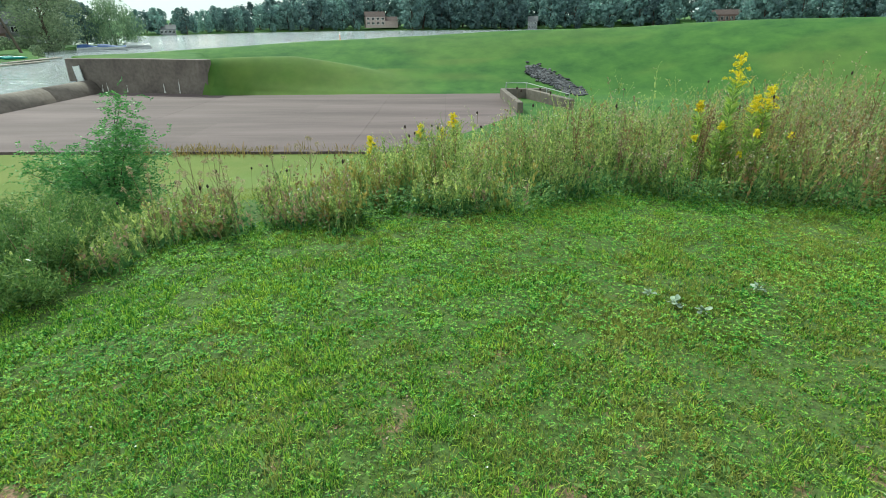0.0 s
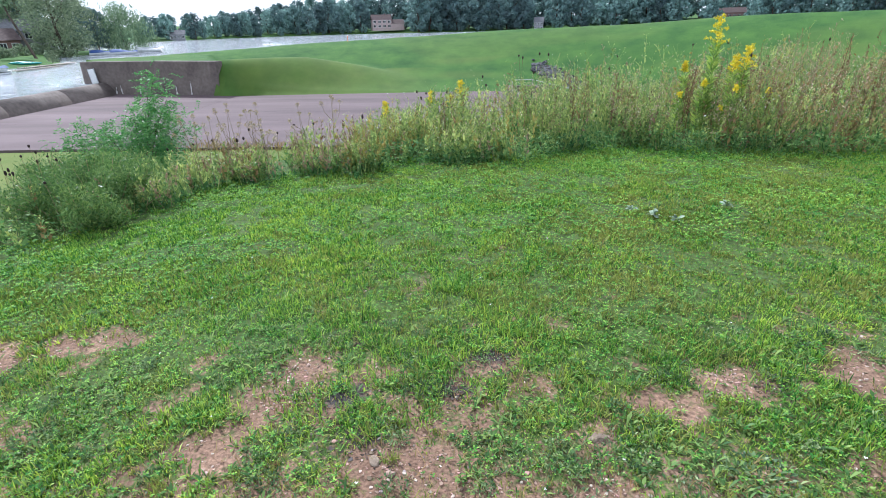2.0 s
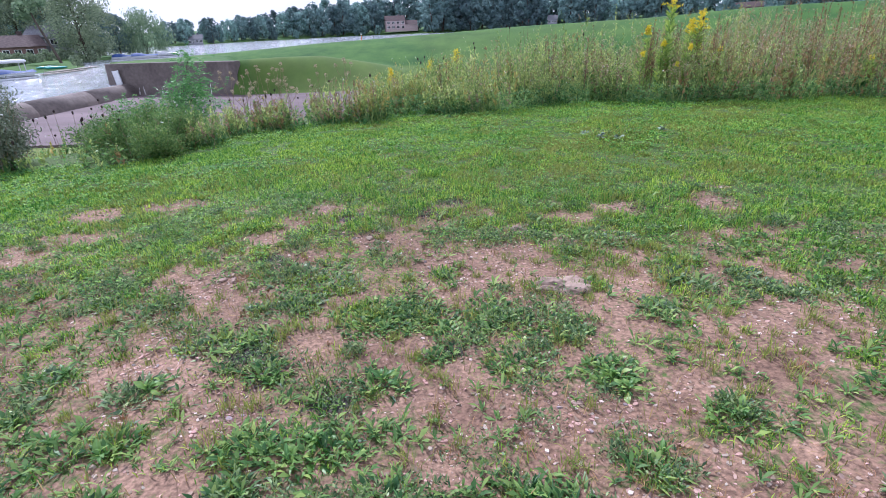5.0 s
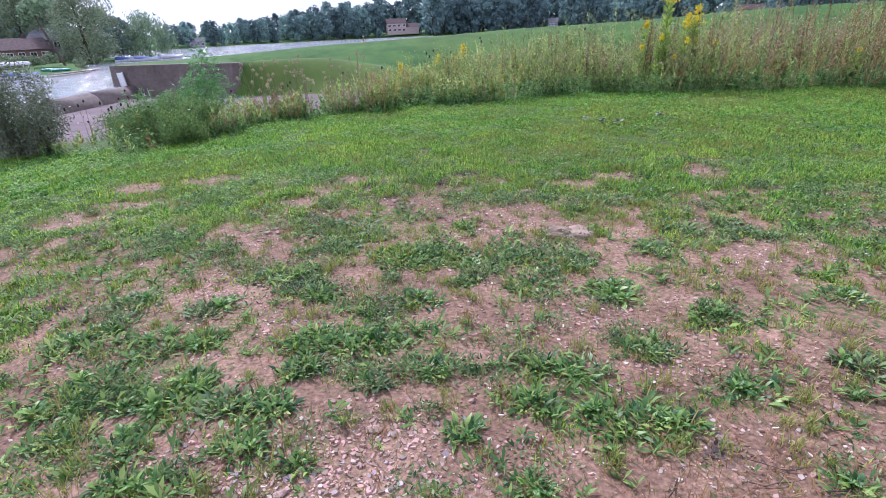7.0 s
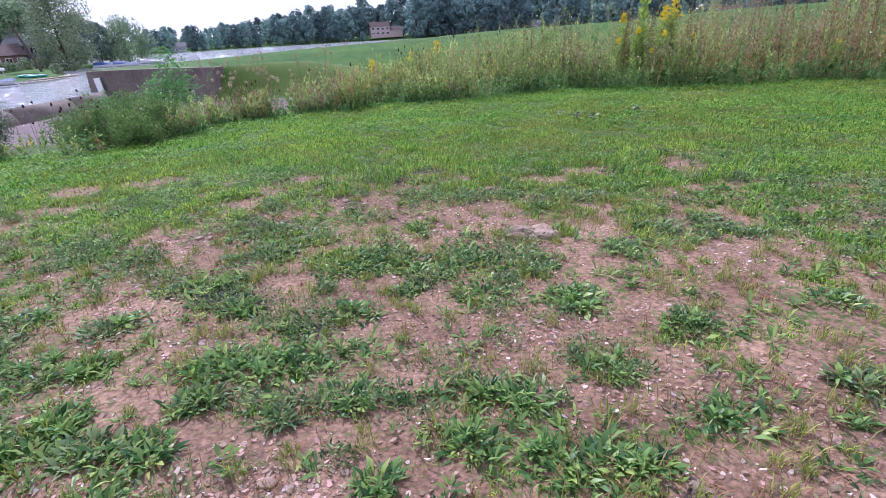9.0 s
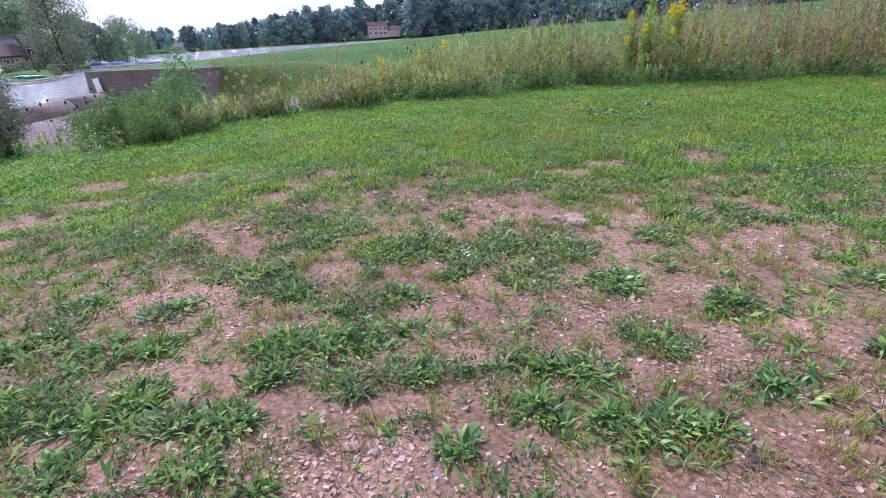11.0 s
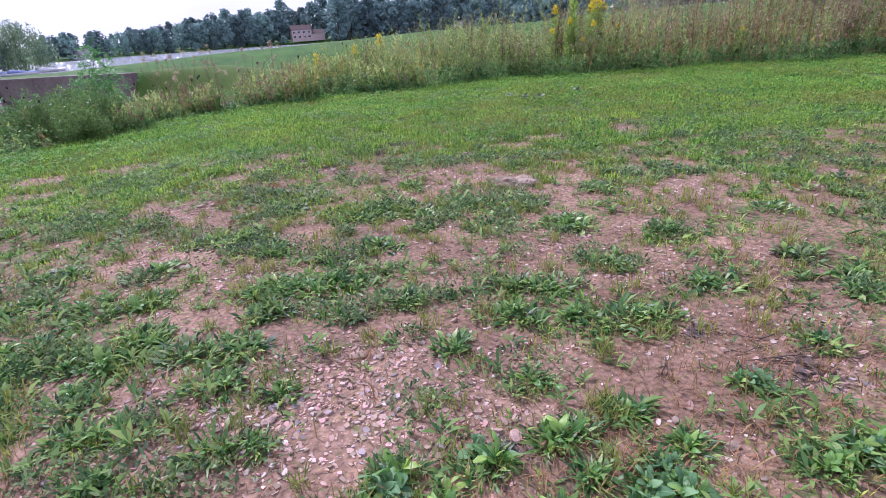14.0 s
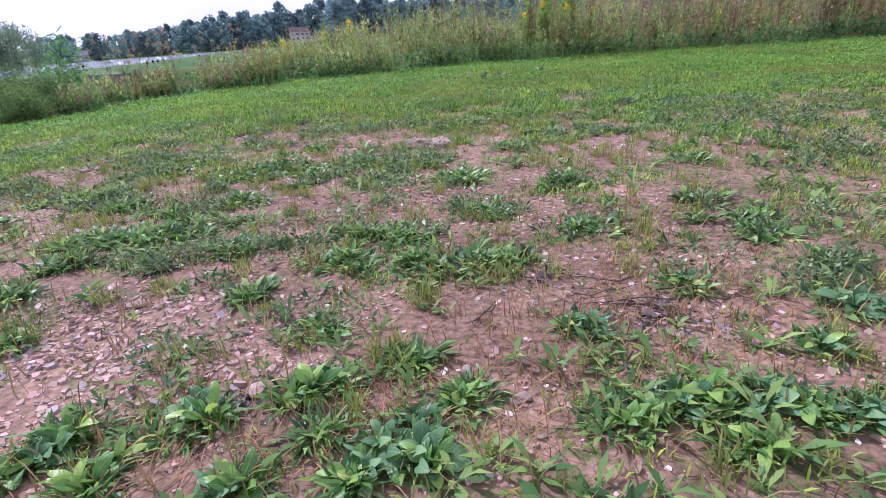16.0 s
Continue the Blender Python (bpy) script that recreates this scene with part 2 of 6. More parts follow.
def ground_material():
    """Soil with gravel flecks, turf where the cover is closed; the mix comes from the mesh's own cover map."""
    m = material("soil_and_turf", (0.165, 0.098, 0.067), (0.288, 0.182, 0.125), 3.2, 0.95, bump=0.008, bump_scale=70, fine=(62.0, 0.5))
    n, l = m.node_tree.nodes, m.node_tree.links
    b = n["Principled BSDF"]
    soil = b.inputs["Base Color"].links[0].from_socket
    tc = n.new("ShaderNodeTexCoord")
    at = n.new("ShaderNodeAttribute")
    at.attribute_name = "cover"
    sep = n.new("ShaderNodeSeparateColor")
    l.new(at.outputs["Color"], sep.inputs["Color"])
    brk = n.new("ShaderNodeTexNoise")
    brk.inputs["Scale"].default_value, brk.inputs["Detail"].default_value = 34.0, 8.0
    l.new(tc.outputs["Object"], brk.inputs["Vector"])
    off = n.new("ShaderNodeMath")
    off.operation = "MULTIPLY_ADD"
    off.inputs[1].default_value, off.inputs[2].default_value = 2.4, -1.05
    l.new(brk.outputs["Fac"], off.inputs[0])
    add = n.new("ShaderNodeMath")
    l.new(sep.outputs["Red"], add.inputs[0]), l.new(off.outputs["Value"], add.inputs[1])
    edge = n.new("ShaderNodeMapRange")
    edge.inputs["From Min"].default_value, edge.inputs["From Max"].default_value = 0.35, 0.85
    l.new(add.outputs["Value"], edge.inputs["Value"])
    mixes = []
    for scale, low, high in ((24.0, (0.035, 0.05, 0.015), (0.1, 0.165, 0.036)), (0.3, (0.019, 0.076, 0.012), (0.07, 0.156, 0.025)), (0.5, (0.12, 0.16, 0.03), (0.17, 0.19, 0.05))):
        t = n.new("ShaderNodeTexNoise")
        t.inputs["Scale"].default_value, t.inputs["Detail"].default_value, t.inputs["Roughness"].default_value = scale, 12.0, 0.65
        l.new(tc.outputs["Object"], t.inputs["Vector"])
        r = n.new("ShaderNodeValToRGB")
        r.color_ramp.elements[0].position, r.color_ramp.elements[1].position = 0.3, 0.7
        r.color_ramp.elements[0].color, r.color_ramp.elements[1].color = (*low, 1), (*high, 1)
        l.new(t.outputs["Fac"], r.inputs["Fac"])
        mixes.append(r.outputs["Color"])
    crust = n.new("ShaderNodeTexNoise")
    crust.inputs["Scale"].default_value, crust.inputs["Detail"].default_value, crust.inputs["Roughness"].default_value = 5.5, 9.0, 0.7
    l.new(tc.outputs["Object"], crust.inputs["Vector"])
    cr = n.new("ShaderNodeValToRGB")
    cr.color_ramp.elements[0].position, cr.color_ramp.elements[1].position = 0.52, 0.66
    spot = n.new("ShaderNodeMath")
    spot.operation = "MULTIPLY_ADD"
    spot.inputs[1].default_value = 0.3
    low = n.new("ShaderNodeMath")
    low.operation = "SUBTRACT"
    low.inputs[1].default_value = 0.1
    l.new(crust.outputs["Fac"], low.inputs[0])
    l.new(at.outputs["Alpha"], spot.inputs[0]), l.new(low.outputs["Value"], spot.inputs[2])
    l.new(spot.outputs["Value"], cr.inputs["Fac"])
    cm = n.new("ShaderNodeMix")
    cm.data_type = "RGBA"
    cm.inputs["B"].default_value = (0.06, 0.053, 0.052, 1)
    l.new(cr.outputs["Color"], cm.inputs["Factor"]), l.new(soil, cm.inputs["A"])
    colour = cm.outputs["Result"]
    for channel, c in zip(("Red", "Green", "Blue"), mixes):
        mx = n.new("ShaderNodeMix")
        mx.data_type = "RGBA"
        l.new(edge.outputs["Result"] if channel == "Red" else sep.outputs[channel], mx.inputs["Factor"])
        l.new(colour, mx.inputs["A"]), l.new(c, mx.inputs["B"])
        colour = mx.outputs["Result"]
    over = n.new("ShaderNodeMath")
    over.operation = "MULTIPLY_ADD"
    over.inputs[1].default_value = 0.55
    l.new(at.outputs["Alpha"], over.inputs[0]), l.new(crust.outputs["Fac"], over.inputs[2])
    od = n.new("ShaderNodeMapRange")
    od.inputs["From Min"].default_value, od.inputs["From Max"].default_value = 0.72, 0.95
    l.new(over.outputs["Value"], od.inputs["Value"])
    mx = n.new("ShaderNodeMix")
    mx.data_type = "RGBA"
    mx.inputs["B"].default_value = (0.06, 0.053, 0.052, 1)
    l.new(od.outputs["Result"], mx.inputs["Factor"]), l.new(colour, mx.inputs["A"])
    l.new(mx.outputs["Result"], b.inputs["Base Color"])
    return m


M_GROUND = ground_material()


def water_material():
    m = bpy.data.materials.new("lake_water_glare")
    m.use_nodes = True
    n, l = m.node_tree.nodes, m.node_tree.links
    b = n["Principled BSDF"]
    # Pale grey base stands in for reflected sky glare; water itself is dark.
    b.inputs["Base Color"].default_value = (0.36, 0.385, 0.41, 1)
    b.inputs["Specular IOR Level"].default_value = 0.9
    b.inputs["Roughness"].default_value, b.inputs["IOR"].default_value = 0.08, 1.33
    tc = n.new("ShaderNodeTexCoord")
    mp = n.new("ShaderNodeMapping")
    mp.inputs["Rotation"].default_value = (0, 0, radians(28))
    mp.inputs["Scale"].default_value = (0.22, 0.8, 1.0)
    t, bp = n.new("ShaderNodeTexNoise"), n.new("ShaderNodeBump")
    t.inputs["Scale"].default_value, t.inputs["Detail"].default_value = 1.3, 5.0
    bp.inputs["Strength"].default_value, bp.inputs["Distance"].default_value = 1.0, 1.3
    l.new(tc.outputs["Object"], mp.inputs["Vector"]), l.new(mp.outputs["Vector"], t.inputs["Vector"])
    l.new(t.outputs["Fac"], bp.inputs["Height"]), l.new(bp.outputs["Normal"], b.inputs["Normal"])
    return m


M_WATER = water_material()

# ---- the lie of the land ----
WATER_Z, APRON_Z = -4.15, -5.4
TH = np.array([-60, -36, -29, -22.6, -16, -8, 1, 8.4, 17.7, 27.4, 33.7, 40, 43.5, 70])
CREST_Z = np.array([-1.9, -1.9, -1.7, -1.3, -0.7, -0.4, 0.25, 0.65, 1.0, 1.75, 1.95, 2.1, -1.6, -2.2])
CREST_R = np.array([82, 82, 81, 80, 80, 80, 80, 80, 80, 80, 80, 80, 80, 80.])
SHORE_TH = np.array([-60, -36, -28, -21, -16, -10, -2, 8, 30, 70])
SHORE_R = np.array([330, 330, 330, 375, 400, 430, 425, 440, 440, 400.])
SPILL_S = np.array([-5, 0, 1, 2, 4, 7, 12, 18, 26, 60])
SPILL_D = np.array([0, 0, 0.15, 0.45, 1.1, 2.0, 3.2, 4.3, 5.35, 5.6])


def lip(x):
    """The y at which the mown knoll breaks off towards the spillway."""
    x = np.asarray(x, float)
    return np.where(x < -1.5, 6.0 + (x + 1.5) * 0.55, 6.0 + np.clip(x + 1.5, 0, 5) * 0.12 - np.clip(x - 5, 0, 40) * 0.35)


def height(x, y):
    x, y = np.asarray(x, float), np.asarray(y, float)
    rho, th = np.hypot(x, y), np.degrees(np.arctan2(x, y))
    # knoll and the slope down to the spillway
    knoll = -0.03 - 0.045 * np.clip(-x - 0.6, 0, 6) + 0.012 * np.clip(x, 0, 8)
    s = y - lip(x)
    z = np.maximum(knoll - np.interp(s, SPILL_S, SPILL_D), -5.55)
    z = np.where(y < -8, z - 0.02 * (-8 - y), z)
    # dam: a face from its toe up to the crest, then down to the lake
    crest, cr = np.interp(th, TH, CREST_Z), np.interp(th, TH, CREST_R)
    toe_r = np.where(th < 6, 58.6 / np.maximum(np.cos(np.radians(th)), 0.3), 58.9 - (th - 6) * 0.12)
    toe_z = np.where(th < 6, -5.45, -5.45 - smooth(6, 20, th) * 0.8)
    f = np.clip((rho - toe_r) / (cr - toe_r), 0, 1)
    face = toe_z + (crest - toe_z) * (0.55 * f + 0.45 * smooth(0, 1, f))
    # the spur behind the training wall
    spur_r = 66.5
    spur_z = np.interp(th, [-24, -20, -15, -10, -5, 0], [-1.75, -1.7, -1.8, -2.8, -4.0, -5.5])
    rise = np.where(rho < spur_r, smooth(toe_r - 1.0, spur_r, rho), 1 - 0.75 * smooth(spur_r, spur_r + 12, rho))
    spur = np.where(th < -23.9, -99, -5.5 + (spur_z + 5.5) * rise)
    face = np.where(rho > toe_r, np.log(np.exp(7.0 * face) + np.exp(7.0 * np.maximum(spur, -40))) / 7.0, face)
    # fill behind the wall
    wall_r = np.interp(th, [-36, -33.4, -29.1, -23.8], [81, 76.5, 70.5, 65.4])
    fill = np.where(rho > wall_r + 0.5, np.minimum(-1.85 + (rho - wall_r) * 0.02, crest), -5.55)
    face = np.where((th < -23.7) & (th > -34.4), fill, face)
    up = np.where(rho > cr + 3, crest - (rho - cr - 3) * 0.4, crest)
    dam = np.where(rho > cr, up, face)
    dam = np.where(th < -34.4, -99, dam)
    dam = np.maximum(dam, -7.0)
    z = np.where((rho > 52) & (th > -34.4), np.maximum(np.where(rho > toe_r, -99, z), np.where(rho > toe_r, dam, -99)), z)
    # lake bed left of the weir and behind the dam
    z = np.where((x < -40.9) & (th <= -34.2) & (y > 12), -7.0, z)
    # far shore
    sh = rho - np.interp(th, SHORE_TH, SHORE_R)
    far = -4.9 + np.clip(sh, -20, 25) * 0.1 + np.clip(sh - 25, 0, 400) * 0.02 + np.clip(sh - 5, 0, 40) * 0.1 * smooth(8, 20, th)
    z = np.where(rho > 120, np.maximum(far, -7.0), z)
    # near land on the lake's side bay, and the spit with the willow
    side = np.clip((-th - 35.8) * 2.2, -3, 3) + np.clip((rho - 118) * 0.12, -3, 3)
    side_z = np.where((th < -35) & (rho > 95), np.minimum(-5.2 + np.clip(np.minimum((-th - 35.6) * 2.0, (rho - 112) * 0.12), -1, 2.0) + np.clip(rho - 130, 0, 200) * 0.006, 0.5), -9)
    spit = -3.55 - 3 * np.clip(np.hypot((x + 103) / 24, (y - 152) / 11) - 0.75, 0, 1)
    z = np.maximum(z, np.maximum(side_z, np.where(spit > -6.4, spit, -9)))
    return z


# Bare soil patches on the knoll: x, y, half-width, half-depth
BARE_NORTH = [(-0.78, 1.05, 0.15, 0.22), (-0.94, 0.85, 0.14, 0.12), (-1.04, 0.64, 0.11, 0.07), (-2.12, 1.45, 0.28, 0.12), (-0.02, 0.88, 0.12, 0.15), (0.11, 1.09, 0.16, 0.05),
              (1.22, 0.94, 0.14, 0.16), (0.96, 0.78, 0.09, 0.08), (0.78, 0.84, 0.11, 0.08), (1.76, 0.98, 0.1, 0.11), (0.51, 0.61, 0.1, 0.07), (-2.55, 1.29, 0.25, 0.16),
              (-2.4, 0.78, 0.29, 0.12), (-0.28, 0.49, 0.19, 0.15), (1.83, 0.98, 0.12, 0.2), (-0.97, 0.53, 0.09, 0.1), (-2.64, 0.53, 0.26, 0.19)]
BARE_MIDDLE = [(0.04, 0.29, 0.15, 0.16), (0.21, 0.17, 0.14, 0.16), (0.14, -0.07, 0.14, 0.11), (-0.09, -0.08, 0.12, 0.09), (-1.06, -0.03, 0.17, 0.13), (-1.53, -0.31, 0.13, 0.09),
               (-0.98, -0.35, 0.11, 0.06), (-1.05, -0.53, 0.11, 0.08), (-0.99, -0.7, 0.12, 0.09), (-0.44, -0.49, 0.07, 0.09), (-0.43, -0.67, 0.1, 0.07), (0.99, -0.1, 0.1, 0.12),
               (0.86, -0.45, 0.11, 0.07), (-1, -0.28, 0.18, 0.15), (-2.28, -0.02, 0.19, 0.14), (0.79, -0.4, 0.07, 0.09)]
BARE_SOUTH = [(-0.62, -1.01, 0.13, 0.13), (0.26, -0.97, 0.16, 0.13), (0.53, -1.03, 0.15, 0.1), (0.54, -1.17, 0.11, 0.08), (0.11, -1.23, 0.09, 0.1), (0.79, -1.36, 0.14, 0.07),
              (1.22, -1.26, 0.11, 0.11), (1.15, -1.47, 0.1, 0.1), (-0.6, -1.34, 0.09, 0.13), (-0.11, -1.74, 0.18, 0.12), (0.03, -1.89, 0.13, 0.07), (-0.25, -1.88, 0.14, 0.09),
              (0.47, -1.77, 0.16, 0.07), (0.76, -1.76, 0.08, 0.07), (0.89, -1.87, 0.08, 0.05), (0.65, -2.06, 0.06, 0.1), (-0.57, -1.74, 0.07, 0.08), (-0.42, -1.98, 0.07, 0.04),
              (1.82, -0.84, 0.08, 0.09), (0.94, -1.99, 0.06, 0.04), (-0.15, -1.5, 0.1, 0.08), (0.06, -1.71, 0.14, 0.09), (0.61, -1.93, 0.06, 0.08), (0.6, -2.11, 0.04, 0.07)]
# Dark crusted litter: x, y, reach
CRUST = [(-0.55, 0.86, 0.15), (-0.17, 0.93, 0.12), (-0.56, 1.34, 0.13), (-0.44, 0.62, 0.13), (0.14, 1.2, 0.08), (-0.67, -0.65, 0.13), (0.12, -0.65, 0.06), (-1.76, -0.82, 0.11),
         (0.16, -2.01, 0.03), (0.17, -2.18, 0.02), (0.91, -1.9, 0.06), (-0.53, -0.8, 0.07), (-0.27, -0.94, 0.09), (-0.88, 0.26, 0.14), (0.12, 1.18, 0.14), (-0.05, 0.9, 0.1),
         (0.75, -1.7, 0.05), (1.37, 0.94, 0.1)]
# Leafy clumps: x, y, reach
CLUMP_NORTH = [(-0.14, -0.4, 0.17), (-0.21, -0.44, 0.12), (-0.03, -0.42, 0.12), (0.16, -0.52, 0.12), (0.35, -0.44, 0.13), (0.51, -0.42, 0.16), (0.6, -0.53, 0.11), (0.4, -0.73, 0.15),
               (1.53, -0.04, 0.07), (1.64, -0.23, 0.1), (1.3, 0.14, 0.11), (-0.56, 0.06, 0.16), (-0.85, -0.59, 0.1), (-1.68, 0.04, 0.17), (-1.26, -0.27, 0.14), (-1.58, -0.17, 0.1),
               (-0.7, 0.01, 0.15), (-0.41, -0.09, 0.12), (-0.53, -0.27, 0.1), (-0.73, -0.31, 0.08), (-0.24, -0.36, 0.14), (-0.08, -0.33, 0.14), (0.06, -0.4, 0.12), (-0.66, -0.57, 0.1),
               (0.29, -0.34, 0.1), (0.09, -0.68, 0.07), (1.2, -0.07, 0.11), (1.53, -0.16, 0.09), (0.8, -0.13, 0.06), (1.03, 0.42, 0.13), (1.01, -0.36, 0.09)]
CLUMP_WEST = [(-0.44, -1.31, 0.07), (-1.03, -1.15, 0.12), (-0.88, -1.12, 0.09), (-1.21, -1.44, 0.11), (-1.14, -1.35, 0.11), (-0.86, -1.44, 0.1), (-0.8, -1.38, 0.08),
              (-0.47, -1.53, 0.05), (-1.1, -1.62, 0.08), (-0.53, -0.78, 0.09), (-1.36, -0.8, 0.12), (-0.97, -0.87, 0.11), (-1.43, -1.1, 0.11), (-1.33, -0.99, 0.07),
              (-0.45, -1.14, 0.1), (-0.47, -1.34, 0.06), (-1.11, -1.47, 0.07), (-0.98, -1.46, 0.08), (-0.81, -1.47, 0.1), (-0.64, -1.51, 0.08), (-0.53, -1.5, 0.07),
              (-0.52, -1.67, 0.07), (-0.86, -1.67, 0.09)]
CLUMP_EAST = [(-0.11, -0.85, 0.12), (0.7, -0.83, 0.09), (1.04, -1.04, 0.12), (1.57, -0.91, 0.08), (-0.01, -1.32, 0.08), (0.72, -1.23, 0.08), (0.3, -1.51, 0.08), (1.34, -1.35, 0.07),
              (0.1, -1.62, 0.05), (-0.34, -1.16, 0.14), (-0.22, -1.15, 0.09), (-0.2, -1.4, 0.04), (0.34, -1.31, 0.08), (0.44, -1.34, 0.09), (0.51, -1.58, 0.09), (0.61, -1.58, 0.08),
              (0.71, -1.59, 0.06), (0.97, -1.45, 0.08), (1.4, -1.51, 0.07), (1.34, -1.63, 0.06), (0.71, -0.77, 0.09)]
CLUMP_NEAR = [(0.26, -1.8, 0.05), (1.01, -1.82, 0.06), (0.76, -1.92, 0.05), (-0.08, -2.04, 0.05), (-0.68, -1.81, 0.07), (-0.8, -1.8, 0.05), (-0.47, -1.91, 0.06), (-0.38, -1.91, 0.04),
              (-0.68, -1.97, 0.06), (-0.34, -1.74, 0.04), (1.23, -1.98, 0.06), (1.1, -2.07, 0.05), (0.72, -2.18, 0.06), (0.81, -2.15, 0.06), (0.86, -2.18, 0.05),
              (0.93, -2.17, 0.05), (0.98, -2.2, 0.05), (1.03, -2.22, 0.04), (0.84, -2.25, 0.04), (0.31, -1.99, 0.06), (0.24, -2.01, 0.05), (0.43, -1.95, 0.05), (0.51, -2.07, 0.04),
              (0.43, -2.12, 0.04), (0.38, -2.16, 0.04), (0.29, -2.11, 0.04), (0.06, -2.07, 0.06), (-0, -2.15, 0.04), (0.12, -2.04, 0.04),
              (0.2, -2.19, 0.04), (0.34, -2.21, 0.03), (0.43, -2.19, 0.03), (-0.11, -2.08, 0.04)]


def cover_of(x, y):
    """How closed the turf is on the knoll, 0 bare to 1 closed."""
    x, y = np.asarray(x, float), np.asarray(y, float)
    wob = 0.34 * (fnoise(x * 3.3, y * 3.3, 3) - 0.5)
    bare = np.zeros_like(x)
    rough = 1.0 * (fnoise(x * 11, y * 11, 8) - 0.5) + 0.9 * (fnoise(x * 5, y * 5, 13) - 0.5)
    for px, py, rx, ry in BARE_NORTH + BARE_MIDDLE + BARE_SOUTH:
        d = np.hypot((x - px + 0.45 * wob) / rx, (y - py - 0.45 * wob) / ry)
        bare = np.maximum(bare, 1 - smooth(0.55, 1.45, 0.84 * d + rough))
    south = smooth(0.6, -1.6, y + 0.35 * np.clip(-x - 1.2, 0, 3) + 0.25 * np.clip(x - 1.6, 0, 3))
    reach = smooth(4.6, 2.6, np.hypot(x - 0.2, (y + 0.6) * 1.15))
    south = south * reach
    worn = reach * smooth(2.4, -0.3, y + 0.3 * np.clip(-x - 1.2, 0, 3) + 0.2 * np.clip(x - 1.6, 0, 3))
    patch = 0.45 * fnoise(x * 3.4, y * 3.4, 21, 4) + 0.55 * fnoise(x * 8.5, y * 8.5, 22, 3)
    edge = 0.70 - 0.2 * worn - 0.035 * south
    thin = smooth(edge - 0.04, edge + 0.06, patch) * (0.55 + 0.45 * worn)
    tufty = smooth(0.56, 0.68, fnoise(x * 6.5, y * 6.5, 27)) * 0.75
    bare = bare * (1 - tufty * smooth(-0.9, -0.2, y) * 0.5)
    leafy, ragged = np.zeros_like(x), 0.8 * (fnoise(x * 14, y * 14, 18) - 0.5)
    for px, py, r in CLUMP_NORTH + CLUMP_WEST + CLUMP_EAST + CLUMP_NEAR:
        leafy = np.maximum(leafy, 1 - smooth(0.5, 1.35, np.hypot(x - px, y - py) / r + ragged))
    return np.clip(np.maximum(1 - np.maximum(bare, thin), 0.75 * leafy), 0, 1)


def crust_of(x, y):
    """Where the soil wears a dark crust of litter, 0 to 1."""
    out, ragged = np.zeros_like(np.asarray(x, float)), 0.9 * (fnoise(x * 12, y * 12, 41) - 0.5)
    for px, py, r in CRUST:
        out = np.maximum(out, 1 - smooth(0.3, 1.1, np.hypot(x - px, (y - py) * 1.2) / r + ragged))
    return out


def spaced(*stretches):
    return np.unique(np.concatenate([np.arange(a, b, s) for a, b, s in stretches]).round(4))


def build_ground():
    xs = spaced((-1400, -200, 100), (-200, -70, 6), (-70, -9, 0.8), (-9, -3, 0.15), (-3, 4, 0.075), (4, 10, 0.18), (10, 70, 0.9), (70, 200, 6), (200, 1401, 100))
    ys = spaced((-600, -40, 60), (-40, -5, 1.5), (-5, -2.6, 0.2), (-2.6, 2, 0.075), (2, 9, 0.18), (9, 56, 0.7), (56, 92, 0.5), (92, 200, 4), (200, 480, 10), (480, 2000, 80))
    gx, gy = np.meshgrid(xs, ys)
    z = height(gx, gy)
    c = cover_of(gx, gy)
    near = (np.abs(gx) < 9) & (gy < 8) & (gy > -6)
    z = z + np.where(near, 0.03 * (fnoise(gx * 1.6, gy * 1.6, 5) - 0.5) + 0.012 * (fnoise(gx * 9, gy * 9, 6) - 0.5), 0)
    big = np.hypot(gx, gy) > 14
    z = z + np.where(big & (np.hypot(gx, gy) < 118) & (np.abs(z - APRON_Z) > 0.3), 0.25 * (fnoise(gx * 0.12, gy * 0.12, 9) - 0.5), 0)
    nx, ny = len(xs), len(ys)
    i = np.arange(ny - 1)[:, None] * nx + np.arange(nx - 1)[None, :]
    faces = np.stack([i, i + 1, i + nx + 1, i + nx], -1).reshape(-1, 4)
    me = mesh_from("ground", np.stack([gx, gy, z], -1).reshape(-1, 3), faces, M_GROUND)
    rho = np.hypot(gx, gy)
    col = np.zeros((ny * nx, 4), np.float32)
    col[:, 3] = np.where(near, crust_of(gx, gy), 0).ravel()
    col[:, 0] = np.where(near, c * (1 - 0.65 * smooth(1.4, -0.3, gy) * smooth(4.6, 2.6, np.hypot(gx - 0.2, (gy + 0.6) * 1.15))), 1).ravel()
    col[:, 1] = smooth(5.5, 8.5, rho).ravel()
    straw = smooth(0.5, 0.66, fnoise(gx * 0.07, gy * 0.12, 31)) * smooth(14, 24, rho) * 0.3 * np.where(rho < 70, 1, 0.5)
    straw = np.maximum(straw, smooth(9, 14, rho) * (1 - smooth(33, 36, gy)) * (0.55 + 0.45 * fnoise(gx * 0.3, gy * 0.3, 33)) * (gy > 0))
    th = np.degrees(np.arctan2(gx, gy))
    straw = np.maximum(straw, (rho > 56) * (rho < 67.5) * smooth(-24, -21, th) * smooth(0, -6, th) * (0.25 + 0.3 * fnoise(gx * 0.25, gy * 0.25, 35)))
    col[:, 2] = straw.ravel()
    at = me.color_attributes.new("cover", "FLOAT_COLOR", "POINT")
    at.data.foreach_set("color", col.ravel())
    return tagged(new("ground", me), "grassy knoll, slopes and dam of mown turf with bare soil", "ground", kind="structure")


build_ground()


